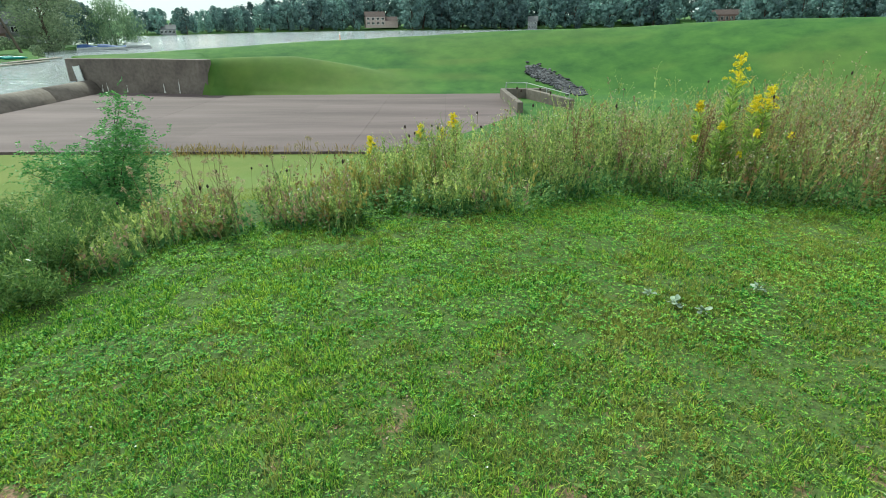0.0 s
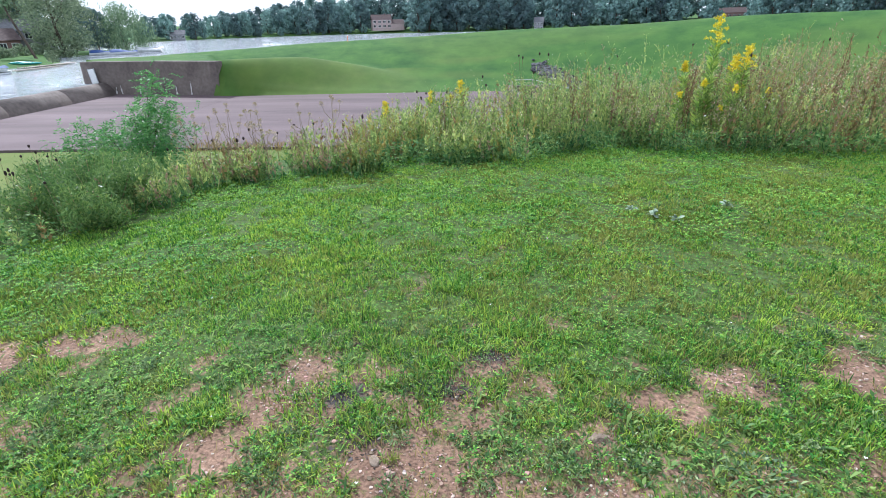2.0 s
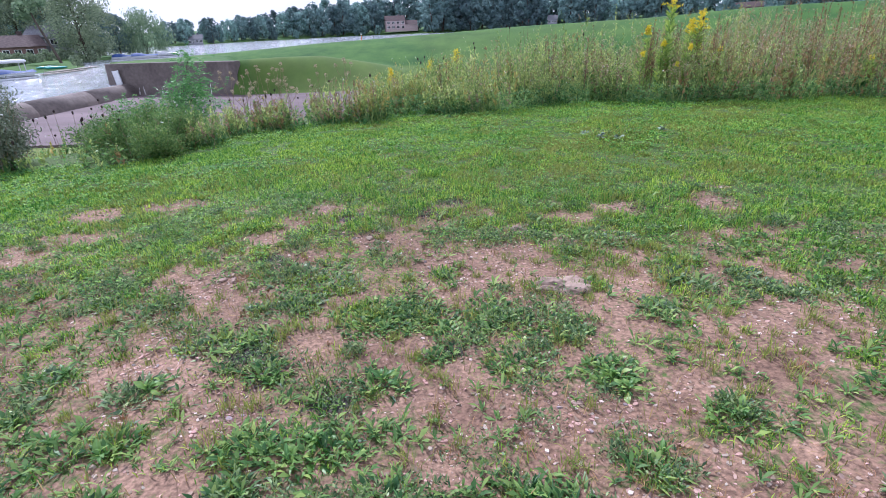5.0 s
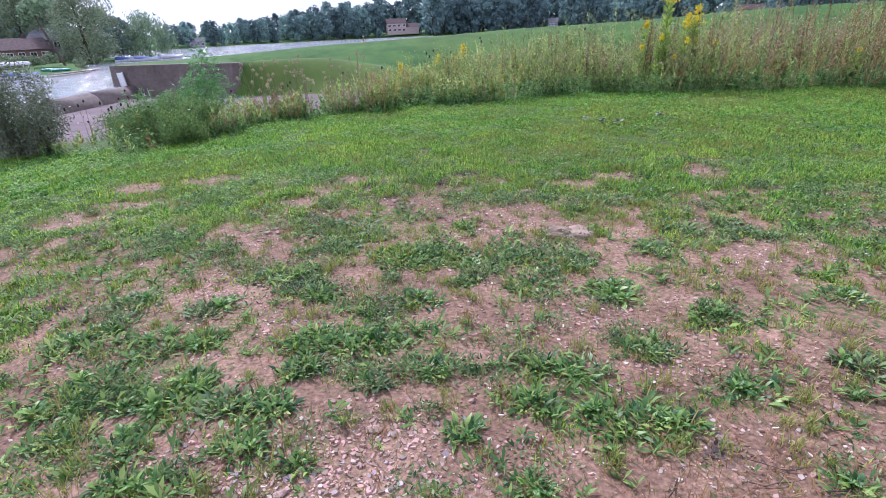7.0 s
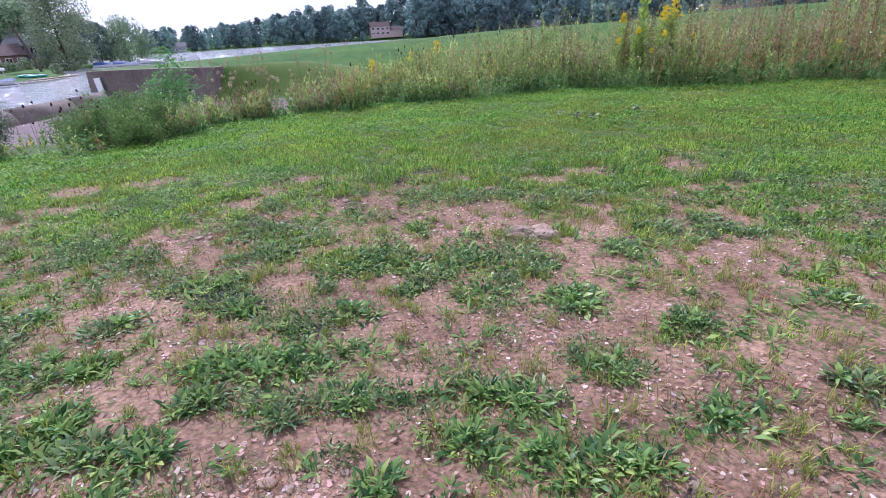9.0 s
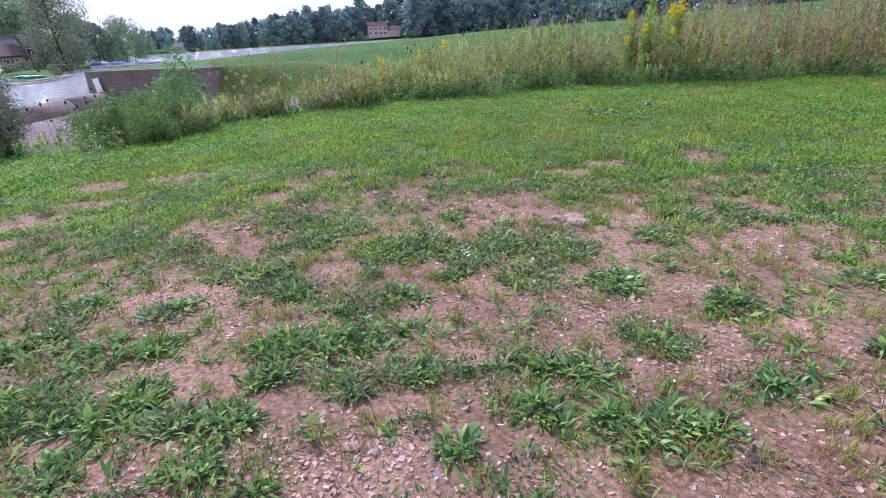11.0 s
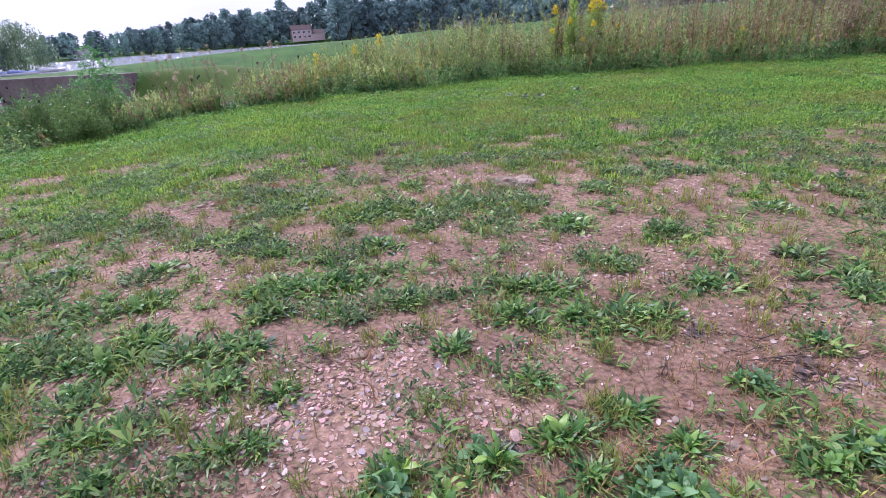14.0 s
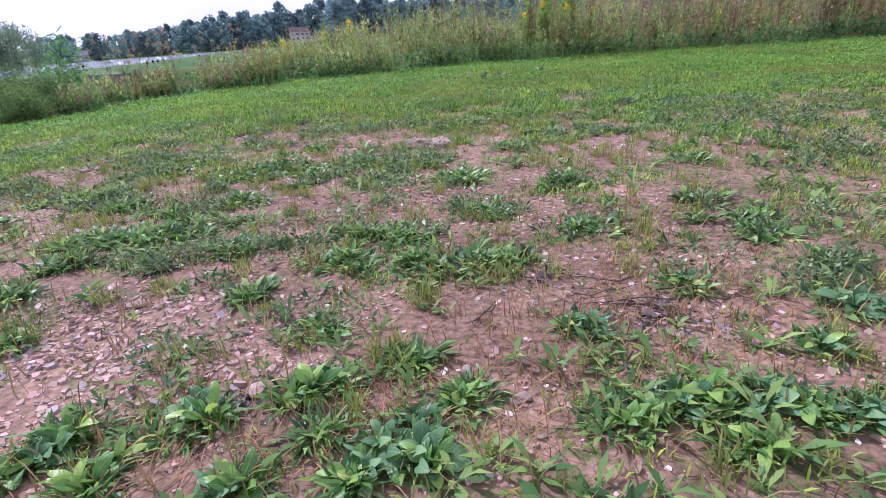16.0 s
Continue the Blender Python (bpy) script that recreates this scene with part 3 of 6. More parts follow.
def ground_at(x, y):
    """Height of the ground on the knoll and slope, with its small bumps."""
    x, y = np.asarray(x, float), np.asarray(y, float)
    near = (np.abs(x) < 9) & (y < 8) & (y > -6)
    return height(x, y) + np.where(near, 0.03 * (fnoise(x * 1.6, y * 1.6, 5) - 0.5) + 0.012 * (fnoise(x * 9, y * 9, 6) - 0.5), 0)


def build_water():
    bm = bmesh.new()
    ring = [(-41.2, -40), (-41.2, 60.5), (-43.4, 64.5), (-46, 68)]
    for th in range(-34, 71, 4):
        r = np.interp(th, TH, CREST_R) + 4.5
        ring.append((r * math.sin(radians(th)), r * math.cos(radians(th))))
    ring += [(1300, 60), (1300, 1500), (-1300, 1500), (-1300, -40)]
    bm.faces.new([bm.verts.new((x, y, WATER_Z)) for x, y in ring])
    bmesh.ops.triangulate(bm, faces=bm.faces[:])
    me = bpy.data.meshes.new("water")
    bm.to_mesh(me), bm.free()
    me.materials.append(M_WATER)
    tagged(new("water", me), "rippled silvery lake, sky glare put into its pale base colour", "lake", kind="structure")


build_water()

# ---- spillway ----
def build_apron():
    root = tagged(new("spillway_apron"), "wide pinkish-grey concrete spillway floor cast in slabs", "spillway", kind="structure")
    bm = bmesh.new()
    box(bm, 0, 0, 0, 5.994, 4.994, 0.3, 0.002)
    slab_mesh = bpy.data.meshes.new("slab")
    bm.to_mesh(slab_mesh), bm.free()
    slab_mesh.materials.append(M_APRON)
    for i in range(8):
        for j in range(6):
            ob = new("slab", slab_mesh)
            ob.location = (-39 + 6 * i + 0.02 * j, 34.0 + 5 * j - 0.4 * (i - 4) * 0.25, APRON_Z - 0.15 + 0.004 * ((i * 7 + j * 3) % 3))
            ob.parent = root


build_apron()

WALL_TOP = [(-26.0, 59.2, -1.78), (-33.9, 61.0, -1.72), (-43.4, 62.5, -1.75), (-45.6, 66.2, -1.9)]


def build_wall():
    root = tagged(new("spillway_training_wall"), "weathered grey concrete retaining wall with lime streaks", "retaining wall")
    for k, (a, b) in enumerate(zip(WALL_TOP, WALL_TOP[1:])):
        a, b = Vector(a), Vector(b)
        run = Vector((b.x - a.x, b.y - a.y, 0))
        back = Vector((-run.y, run.x, 0)).normalized() * (-1 if k < 3 else 1)
        if back.y < 0:
            back = -back
        bm = bmesh.new()
        low = APRON_Z - 0.2
        front_lo = [Vector((a.x, a.y, low)), Vector((b.x, b.y, low))]
        front_hi = [a + back * 0.12, b + back * 0.12]
        vs = [bm.verts.new(p) for p in (front_lo[0], front_lo[1], front_hi[1], front_hi[0])]
        vb = [bm.verts.new(Vector(v.co) + back * 1.1) for v in vs]
        bm.faces.new(vs), bm.faces.new(vb[::-1])
        for i in range(4):
            bm.faces.new((vs[i], vs[(i + 1) % 4], vb[(i + 1) % 4], vb[i]))
        bmesh.ops.recalc_face_normals(bm, faces=bm.faces[:])
        bmesh.ops.bevel(bm, geom=bm.edges[:], offset=0.03, segments=1, affect="EDGES")
        part("wall_panel", bm, M_CONCRETE, root)
    # lime streaks low on the face
    a, b = Vector(WALL_TOP[0]), Vector(WALL_TOP[1])
    c = Vector(WALL_TOP[2])
    for u, w, h, first in ((0.46, 0.10, 1.5, True), (0.70, 0.12, 1.0, True), (0.25, 0.1, 0.8, False), (0.5, 0.12, 1.0, False), (0.58, 0.1, 0.8, False), (0.68, 0.12, 0.9, False), (0.78, 0.14, 1.2, False)):
        p, q = (a, b) if first else (b, c)
        base = p.lerp(q, u)
        run = (Vector((q.x, q.y, 0)) - Vector((p.x, p.y, 0))).normalized()
        bm = bmesh.new()
        back = Vector((run.y, -run.x, 0))
        if back.y < 0:
            back = -back
        n = 7
        left, right = [], []
        for i in range(n):
            t = i / (n - 1)
            wid = w * (0.25 + 0.75 * (1 - t) ** 1.5) + 0.03 * math.sin(9 * t + u * 20)
            z = APRON_Z + 0.08 + h * t
            off = back * (0.12 * (z - (APRON_Z - 0.2)) / 3.8) - back * 0.012
            mid = Vector((base.x, base.y, z)) + off + run * 0.12 * t * math.sin(u * 40)
            left.append(bm.verts.new(mid - run * wid)), right.append(bm.verts.new(mid + run * wid))
        for i in range(n - 1):
            bm.faces.new((left[i], right[i], right[i + 1], left[i + 1]))
        part("lime_streak", bm, M_STAIN, root, "white lime streak")


build_wall()


def build_weir():
    root = tagged(new("spillway_weir"), "low rounded concrete overflow weir at the lake's edge", "weir")
    prof = [(0.9, APRON_Z - 0.2), (0.75, APRON_Z + 0.35), (0.3, -4.4), (-0.25, -4.08), (-0.7, -4.03), (-1.2, -4.12), (-1.6, -4.5), (-1.7, -6.5)]
    y0, y1, n = 12.0, 62.6, 6
    for k in range(n):
        bm = bmesh.new()
        ya, yb = y0 + (y1 - y0) * k / n + 0.004, y0 + (y1 - y0) * (k + 1) / n - 0.004
        rows = [[bm.verts.new((-40.3 + px, y, pz)) for px, pz in prof] for y in (ya, yb)]
        for i in range(len(prof) - 1):
            f = bm.faces.new((rows[0][i], rows[0][i + 1], rows[1][i + 1], rows[1][i]))
            f.smooth = True
        for r in rows:
            bm.faces.new(r)
        bmesh.ops.recalc_face_normals(bm, faces=bm.faces[:])
        part("weir_block", bm, M_CONCRETE, root)


build_weir()


def build_gauge():
    root = tagged(new("staff_gauge"), "white painted staff gauge board fixed to the wall", "gauge board")
    bm = bmesh.new()
    box(bm, 0, 0, 0, 0.75, 0.06, 1.7, 0.01)
    part("board", bm, M_WHITE, root)
    for x in (-0.42, 0.42):
        bm = bmesh.new()
        box(bm, x, 0, 0, 0.07, 0.1, 1.8, 0.01)
        part("bracket", bm, M_ALU, root)
    root.matrix_world = pose(-41.75, 61.95, -3.35, 0, -7, -9)


build_gauge()


def build_wing():
    """The outlet headwall at the far corner of the spillway, with its pipe rail."""
    root = tagged(new("outlet_headwall"), "concrete outlet headwall with a pale pipe handrail", "headwall")
    root.location = (0, 0, -0.2)
    bm = bmesh.new()
    box(bm, 8.3, 55.6, -5.1, 5.0, 0.5, 1.6, 0.04, -0.05)
    part("front_wall", bm, M_CONCRETE, root)
    bm = bmesh.new()
    box(bm, 6.2, 50.5, -5.05, 0.5, 10.0, 1.5, 0.04, 0.05)
    part("side_wall", bm, M_CONCRETE, root)
    bm = bmesh.new()
    box(bm, 9.9, 51.2, -5.0, 0.5, 8.6, 1.4, 0.04, 0.32)
    part("side_wall", bm, M_CONCRETE, root)
    for p, q in (((6.3, 55.4, -3.75), (8.4, 55.5, -3.75)), ((8.4, 55.5, -3.75), (11.6, 50.0, -4.2))):
        part("rail", tube(bmesh.new(), (p, q), (0.035, 0.035)), M_ALU, root)
    for x, y, top in ((6.3, 55.4, -3.7), (8.4, 55.5, -3.7), (10.0, 52.75, -3.95), (11.6, 50.0, -4.15)):
        part("post", tube(bmesh.new(), ((x, y, -5.2), (x, y, top)), (0.045, 0.045)), M_ALU, root)


build_wing()


def stone_mesh(name, seed, material_, flat=0.6, cuts=2):
    rng = random.Random(seed)
    bm = bmesh.new()
    bmesh.ops.create_icosphere(bm, subdivisions=cuts, radius=1.0)
    off = Vector((rng.random() * 50, rng.random() * 50, rng.random() * 50))
    for v in bm.verts:
        k = 0.7 + 0.55 * noise.noise(v.co * 0.9 + off) + 0.25 * noise.noise(v.co * 2.3 + off)
        v.co = Vector((v.co.x, v.co.y * 0.8, v.co.z * flat)) * k
    me = bpy.data.meshes.new(name)
    bm.to_mesh(me), bm.free()
    me.materials.append(material_)
    return me


def scatter_stones(name, pts, sizes, material_, seed, label, category, flatness=0.5):
    """Many loose stones in one mesh."""
    rng = np.random.default_rng(seed)
    shapes = []
    for k in range(6):
        bm = bmesh.new()
        bmesh.ops.create_icosphere(bm, subdivisions=1, radius=1.0)
        a = np.array([v.co[:] for v in bm.verts]) * rng.uniform(0.6, 1.25, (len(bm.verts), 1)) * np.array([1.25, 0.8, flatness])
        f = np.array([[v.index for v in fc.verts] for fc in bm.faces])
        bm.free()
        shapes.append((a, f))
    vs, fs, n = [], [], 0
    for (x, y, z), s in zip(pts, sizes):
        a, f = shapes[rng.integers(6)]
        c, d = np.cos(w := rng.uniform(0, 6.28)), np.sin(w)
        b = a * s
        b = np.stack([b[:, 0] * c - b[:, 1] * d, b[:, 0] * d + b[:, 1] * c, b[:, 2] + b[:, 0] * rng.uniform(-.25, .25)], -1) + (x, y, z)
        vs.append(b), fs.append(f + n)
        n += len(b)
    me = mesh_from(name, np.concatenate(vs), np.concatenate(fs), material_, flat=True)
    return tagged(new(name, me), label, category, kind="stuff")


def build_riprap():
    rng = np.random.default_rng(4)
    u, w = rng.random(1300), rng.normal(0, 1, 1300)
    th = 8.9 + 5.4 * u + 0.3 * w
    r = 66.5 - 6.5 * u + 0.7 * rng.normal(0, 1, 1300)
    x, y = r * np.sin(np.radians(th)), r * np.cos(np.radians(th))
    scatter_stones("riprap", np.stack([x, y, height(x, y) + 0.06], -1), rng.uniform(0.12, 0.3, 1300), M_RIPRAP, 5, "band of dark grey riprap stones on the dam face", "riprap")


build_riprap()


# ---- trees ----
def leaf_cloud(rng, centres, radii, count, size, droop=0.0, flat=0.75):
    """Small tilted leaf clumps round the given centres: points and quads."""
    k = rng.integers(0, len(centres), count)
    d = rng.normal(0, 1, (count, 3))
    d /= np.linalg.norm(d, axis=1, keepdims=True)
    rad = np.asarray(radii)[k] * rng.uniform(0.35, 1.05, count) ** 0.6
    p = np.asarray(centres)[k] + d * rad[:, None] * (1, 1, flat)
    if droop:
        p[:, 2] -= droop * rng.random(count) * np.asarray(radii)[k]
    a = rng.normal(0, 1, (count, 3))
    a /= np.linalg.norm(a, axis=1, keepdims=True)
    if droop:
        a = a * 0.4 + (0, 0, -1)
    if not droop:
        face = d + rng.normal(0, 0.75, (count, 3)) + (0, 0, 0.3)
        a = np.cross(face, a)
        a /= np.linalg.norm(a, axis=1, keepdims=True) + 1e-9
        b = np.cross(a, face)
    else:
        b = np.cross(a, rng.normal(0, 1, (count, 3)))
    b /= np.linalg.norm(b, axis=1, keepdims=True) + 1e-9
    s = size * rng.uniform(0.6, 1.4, (count, 1))
    v = np.stack([p - a * s, p + b * s * 0.55, p + a * s, p - b * s * 0.55], 1).reshape(-1, 3)
    f = np.arange(count * 4).reshape(-1, 4)
    return v, f


def limb_points(rng, a, b, bend=0.12):
    a, b = np.array(a, float), np.array(b, float)
    n = 4
    out = [tuple(a + (b - a) * t / n + (rng.normal(0, bend * np.linalg.norm(b - a) * 0.5, 3) if 0 < t < n else 0)) for t in range(n + 1)]
    return out


def make_tree(name, seed, tall, wide, material_, trunk_h=0.22, leaves=1500, leaf=0.45, droop=0.0, label="", category="tree", lobes=14, bare=0.0, trunk=None):
    rng = np.random.default_rng(seed)
    root = tagged(new(name), label, category)
    bm = bmesh.new()
    r0 = trunk or tall * 0.018
    top = (rng.normal(0, 0.04) * tall, rng.normal(0, 0.04) * tall, tall * 0.72)
    tube(bm, limb_points(rng, (0, 0, -0.6), top, 0.04), [r0 * 1.3, r0, r0 * 0.8, r0 * 0.55, r0 * 0.3], 7)
    part("trunk", bm, M_BARK, root)
    centres, radii = [], []
    for k in range(lobes):
        t = (k + 0.5) / lobes
        ang = k * 2.4 + rng.normal(0, 0.3)
        zc = tall * (trunk_h + (0.93 - trunk_h) * t)
        reach = wide * 0.5 * math.sin(math.pi * min(0.97, (0.18 + 0.8 * t))) * rng.uniform(0.45, 0.95)
        centres.append((reach * math.cos(ang), reach * math.sin(ang), zc))
        radii.append(wide * rng.uniform(0.13, 0.27))
    bm = bmesh.new()
    for c in centres[::3]:
        base = (top[0] * 0.4, top[1] * 0.4, max(tall * trunk_h * 0.8, c[2] - tall * 0.2))
        tube(bm, limb_points(rng, base, c), [r0 * 0.45, r0 * 0.35, r0 * 0.25, r0 * 0.15, r0 * 0.08], 5)
    part("limb", bm, M_BARK, root)
    v, f = leaf_cloud(rng, centres, radii, leaves, leaf, droop)
    part("crown", mesh_from("crown", v, f, material_), material_, root)
    return root


def make_pine(name, seed, tall, wide, label):
    rng = np.random.default_rng(seed)
    root = tagged(new(name), label, "pine tree")
    part("trunk", tube(bmesh.new(), ((0, 0, -0.5), (0, 0, tall * 0.5), (0.05 * wide, 0, tall * 0.97)), (tall * 0.018, tall * 0.012, 0.03), 7), M_BARK, root)
    centres, radii = [], []
    for k in range(26):
        t = k / 25
        ang = k * 2.4
        reach = wide * 0.5 * (1 - t) ** 0.8 * rng.uniform(0.5, 1.0)
        centres.append((reach * math.cos(ang), reach * math.sin(ang), tall * (0.16 + 0.8 * t)))
        radii.append(wide * 0.16 * (1.15 - t))
    v, f = leaf_cloud(rng, centres, radii, 1500, 0.35, flat=0.5)
    part("crown", mesh_from("crown", v, f, M_PINE), M_PINE, root)
    return root


def stand(x, y, turn=0.0, scale=1.0):
    return Matrix.Translation((x, y, float(height(x, y)))) @ Matrix.Rotation(turn, 4, "Z") @ Matrix.Scale(scale, 4)


def polar(th, r):
    return r * math.sin(radians(th)), r * math.cos(radians(th))


def place_copy(ob, x, y, turn=0.0, scale=1.0):
    new_ob = copy_thing(ob, Matrix.Translation((x, y, float(height(x, y)))) @ Matrix.Rotation(turn, 4, "Z"))
    new_ob.scale = (scale, scale, scale)
    return new_ob


def build_far_trees():
    rng = random.Random(12)
    kinds = [make_tree("broadleaf_tree", 20 + k, 17 + 2 * (k % 3), 12 + 2 * (k % 2), M_TREE_HAZED, 0.06, 1350, 0.8, label="broadleaf tree in the woods on the far shore, leaf colour blued for haze", lobes=18 + k) for k in range(5)]
    used = set()

    def put(th, off, k, scale):
        if off < 40 and any(abs(th - h) < w for h, w in ((-6.3, 2.3), (8.9, 0.7), (26.2, 1.6), (-26.2, 0.8), (23.0, 0.5))):
            return
        r = np.interp(th, SHORE_TH, SHORE_R) + off
        x, y = polar(th, r)
        if k not in used:
            used.add(k)
            kinds[k].matrix_world = Matrix.Translation((x, y, float(height(x, y)))) @ Matrix.Rotation(rng.random() * 6, 4, "Z") @ Matrix.Scale(scale, 4)
            ob = kinds[k]
        else:
            ob = place_copy(kinds[k], x, y, rng.random() * 6, scale)
        tagged(ob, group="woods on the far shore")

    th, i = -29.0, 0
    while th < 52:
        scale = np.interp(th, [-29, -24, -20, -16, -12, -8, -5, 10, 30, 52], [0.58, 0.64, 0.78, 0.95, 1.12, 1.3, 1.45, 1.5, 1.4, 1.3]) * rng.uniform(0.85, 1.12)
        put(th, 14 + rng.uniform(0, 10), i % 5, scale)
        put(th + 0.5, 42 + rng.uniform(0, 20), (i + 2) % 5, scale * (1.15 if th > -20 else 1.0))
        if i % 2 == 0:
            put(th + 0.3, 9 + rng.uniform(0, 4), (i + 1) % 5, 0.3 + 0.15 * rng.random())
        th += rng.uniform(0.8, 1.2) if th < 10 else rng.uniform(1.1, 1.6)
        i += 1


build_far_trees()


def build_side_trees():
    w = make_tree("willow_tree", 51, 12.0, 14.0, M_TREE_PALE, 0.18, 9000, 0.2, 0.9, "pale green willow tree on the grassy spit", lobes=24, trunk=0.3)
    w.matrix_world = stand(*polar(-30.6, 174))
    p = make_pine("pine_tree", 52, 15.0, 11.0, "dark blue-green pine tree across the water")
    p.matrix_world = stand(*polar(-24.6, 352), 0, 0.95)
    d = make_tree("oak_tree", 53, 13.0, 10.5, M_TREE_HAZED, 0.14, 7000, 0.26, label="dark round tree at the lake shore", lobes=16)
    d.matrix_world = stand(*polar(-32.7, 176), 0, 0.82)
    t = make_tree("poplar_tree", 54, 22.0, 16.0, M_TREE_OLIVE, 0.1, 13000, 0.26, label="tall olive-green tree with an open crown by the shore", lobes=34, trunk=0.35)
    t.matrix_world = stand(*polar(-35.4, 165))
    for th, r, s in ((-37.6, 185, 0.95), (-33.9, 200, 0.75), (-39.6, 190, 0.85)):
        x, y = polar(th, r)
        tagged(place_copy(t, x, y, th, s), "broad olive-green tree behind the shore houses")
    for th, r, s in ((-38.3, 190, 0.9), (-40.2, 215, 1.05), (-42.0, 195, 1.0), (-39.2, 250, 1.1), (-44.0, 200, 1.0), (-36.9, 240, 0.8)):
        x, y = polar(th, r)
        place_copy(d, x, y, th, s * 1.2)
    for k in range(20):
        th, r = -36.4 - 6.0 * ((k * 0.618) % 1), 128 + 36 * ((k * 0.381) % 1)
        x, y = polar(th, r)
        if k == 0:
            low = make_tree("shore_shrub", 58, 1.9, 2.8, M_TREE_OLIVE, 0.05, 700, 0.16, label="green shrub on the lake bank by the houses", category="shrub", lobes=9)
            low.matrix_world = stand(x, y)
            tagged(low, group="shrubs on the bank")
        else:
            place_copy(low, x, y, k, 0.7 + 0.6 * ((k * 0.27) % 1))
    bm = bmesh.new()
    root = tagged(new("leaning_tree"), "bare leaning tree trunk beside the houses", "tree")
    tube(bm, ((0, 0, -0.5), (-1.2, 0, 3.0), (-3.0, 0, 8.0), (-3.6, 0, 11.0)), (0.28, 0.24, 0.18, 0.1), 7)
    part("trunk", bm, M_BARK, root)
    v, f = leaf_cloud(np.random.default_rng(9), [(-4, 0, 11), (-2, 0.5, 12), (-5, 0, 9.5)], [2.2, 2, 1.8], 700, 0.4)
    part("crown", mesh_from("crown", v, f, M_TREE_PALE), M_TREE_PALE, root)
    root.matrix_world = stand(*polar(-37.4, 138))


build_side_trees()


# ---- far buildings and the shore ----
def gable_house(name, label, w, d, h, roof_h, wall_m, roof_m, rows, cols, wing=0.0):
    """A house with its gable roof, windows, door and, if wanted, a lower wing."""
    root = tagged(new(name), label, "house")
    blocks = [(0, w, h, roof_h)] + ([(w / 2 + wing / 2, wing, h * 0.55, roof_h * 0.8)] if wing else [])
    for cx, bw, bh, rh in blocks:
        bm = bmesh.new()
        box(bm, cx, 0, bh / 2 - 0.8, bw, d, bh + 1.6, 0.03)
        part("wall", bm, wall_m, root)
        bm = bmesh.new()
        e = 0.45
        pts = [(cx - bw / 2 - e, -d / 2 - e, bh - 0.1), (cx + bw / 2 + e, -d / 2 - e, bh - 0.1), (cx + bw / 2 + e, d / 2 + e, bh - 0.1), (cx - bw / 2 - e, d / 2 + e, bh - 0.1),
               (cx - bw / 2 - e, 0, bh + rh), (cx + bw / 2 + e, 0, bh + rh)]
        v = [bm.verts.new(p) for p in pts]
        for f in ((0, 1, 5, 4), (2, 3, 4, 5), (0, 4, 3), (1, 2, 5), (3, 2, 1, 0)):
            bm.faces.new([v[i] for i in f])
        part("roof", bm, roof_m, root)
    for r in range(rows):
        for c in range(cols):
            x, z = -w / 2 + w * (c + 0.5) / cols, h * (r + 0.5) / rows
            bm = bmesh.new()
            ww, wh = w / cols * 0.55, h / rows * 0.5
            for dx, dz, sx, sz in ((0, wh / 2, ww + 0.2, 0.12), (0, -wh / 2, ww + 0.2, 0.12), (-ww / 2, 0, 0.12, wh), (ww / 2, 0, 0.12, wh), (0, 0, 0.08, wh)):
                box(bm, x + dx, -d / 2 - 0.06, z + dz, sx, 0.14, sz)
            win = part("window", bm, M_WHITE, root)
            bm = bmesh.new()
            box(bm, x, -d / 2 - 0.02, z, ww, 0.06, wh)
            part("pane", bm, M_GLASS, win)
    bm = bmesh.new()
    box(bm, w * 0.22, d * 0.1, h + roof_h * 0.9, 1.0, 0.8, 2.2, 0.05)
    part("chimney", bm, roof_m, root)
    return root


def put_house(ob, th, r, turn=0.0, z=None):
    x, y = polar(th, r)
    ob.matrix_world = Matrix.Translation((x, y, float(height(x, y)) if z is None else z)) @ Matrix.Rotation(radians(-th + turn), 4, "Z")


put_house(gable_house("lake_house", "tan two-storey lake house with a brown shingle roof", 15, 10, 6.4, 3.6, M_SIDING, M_ROOF, 2, 4, 10), -7.0, 446, 8, -0.6)
put_house(gable_house("lake_house", "pale two-storey lake house half hidden by trees", 7, 9, 5.6, 3.4, M_SIDING_GREY, M_ROOF_GREY, 2, 3), 8.9, 452, -4)
put_house(gable_house("lake_house", "red-brown house behind the dam's crest", 19, 10, 5.2, 3.4, M_BRICK_FAR, M_ROOF, 1, 6), 26.2, 470, 5)
put_house(gable_house("lake_house", "low house with a wide brown shingle roof", 12, 9, 3.0, 2.6, M_BRICK_FAR, M_ROOF, 1, 5), -40.4, 172, 12)
put_house(gable_house("lake_house", "pale gabled house among the shore trees", 8, 9, 5.0, 2.8, M_SIDING_GREY, M_ROOF_GREY, 2, 3), -37.6, 178, -25)
put_house(gable_house("lake_house", "small pale house among trees on the far shore", 8, 7, 3.0, 2.2, M_SIDING_GREY, M_ROOF_GREY, 1, 4), -26.2, 352, 0)


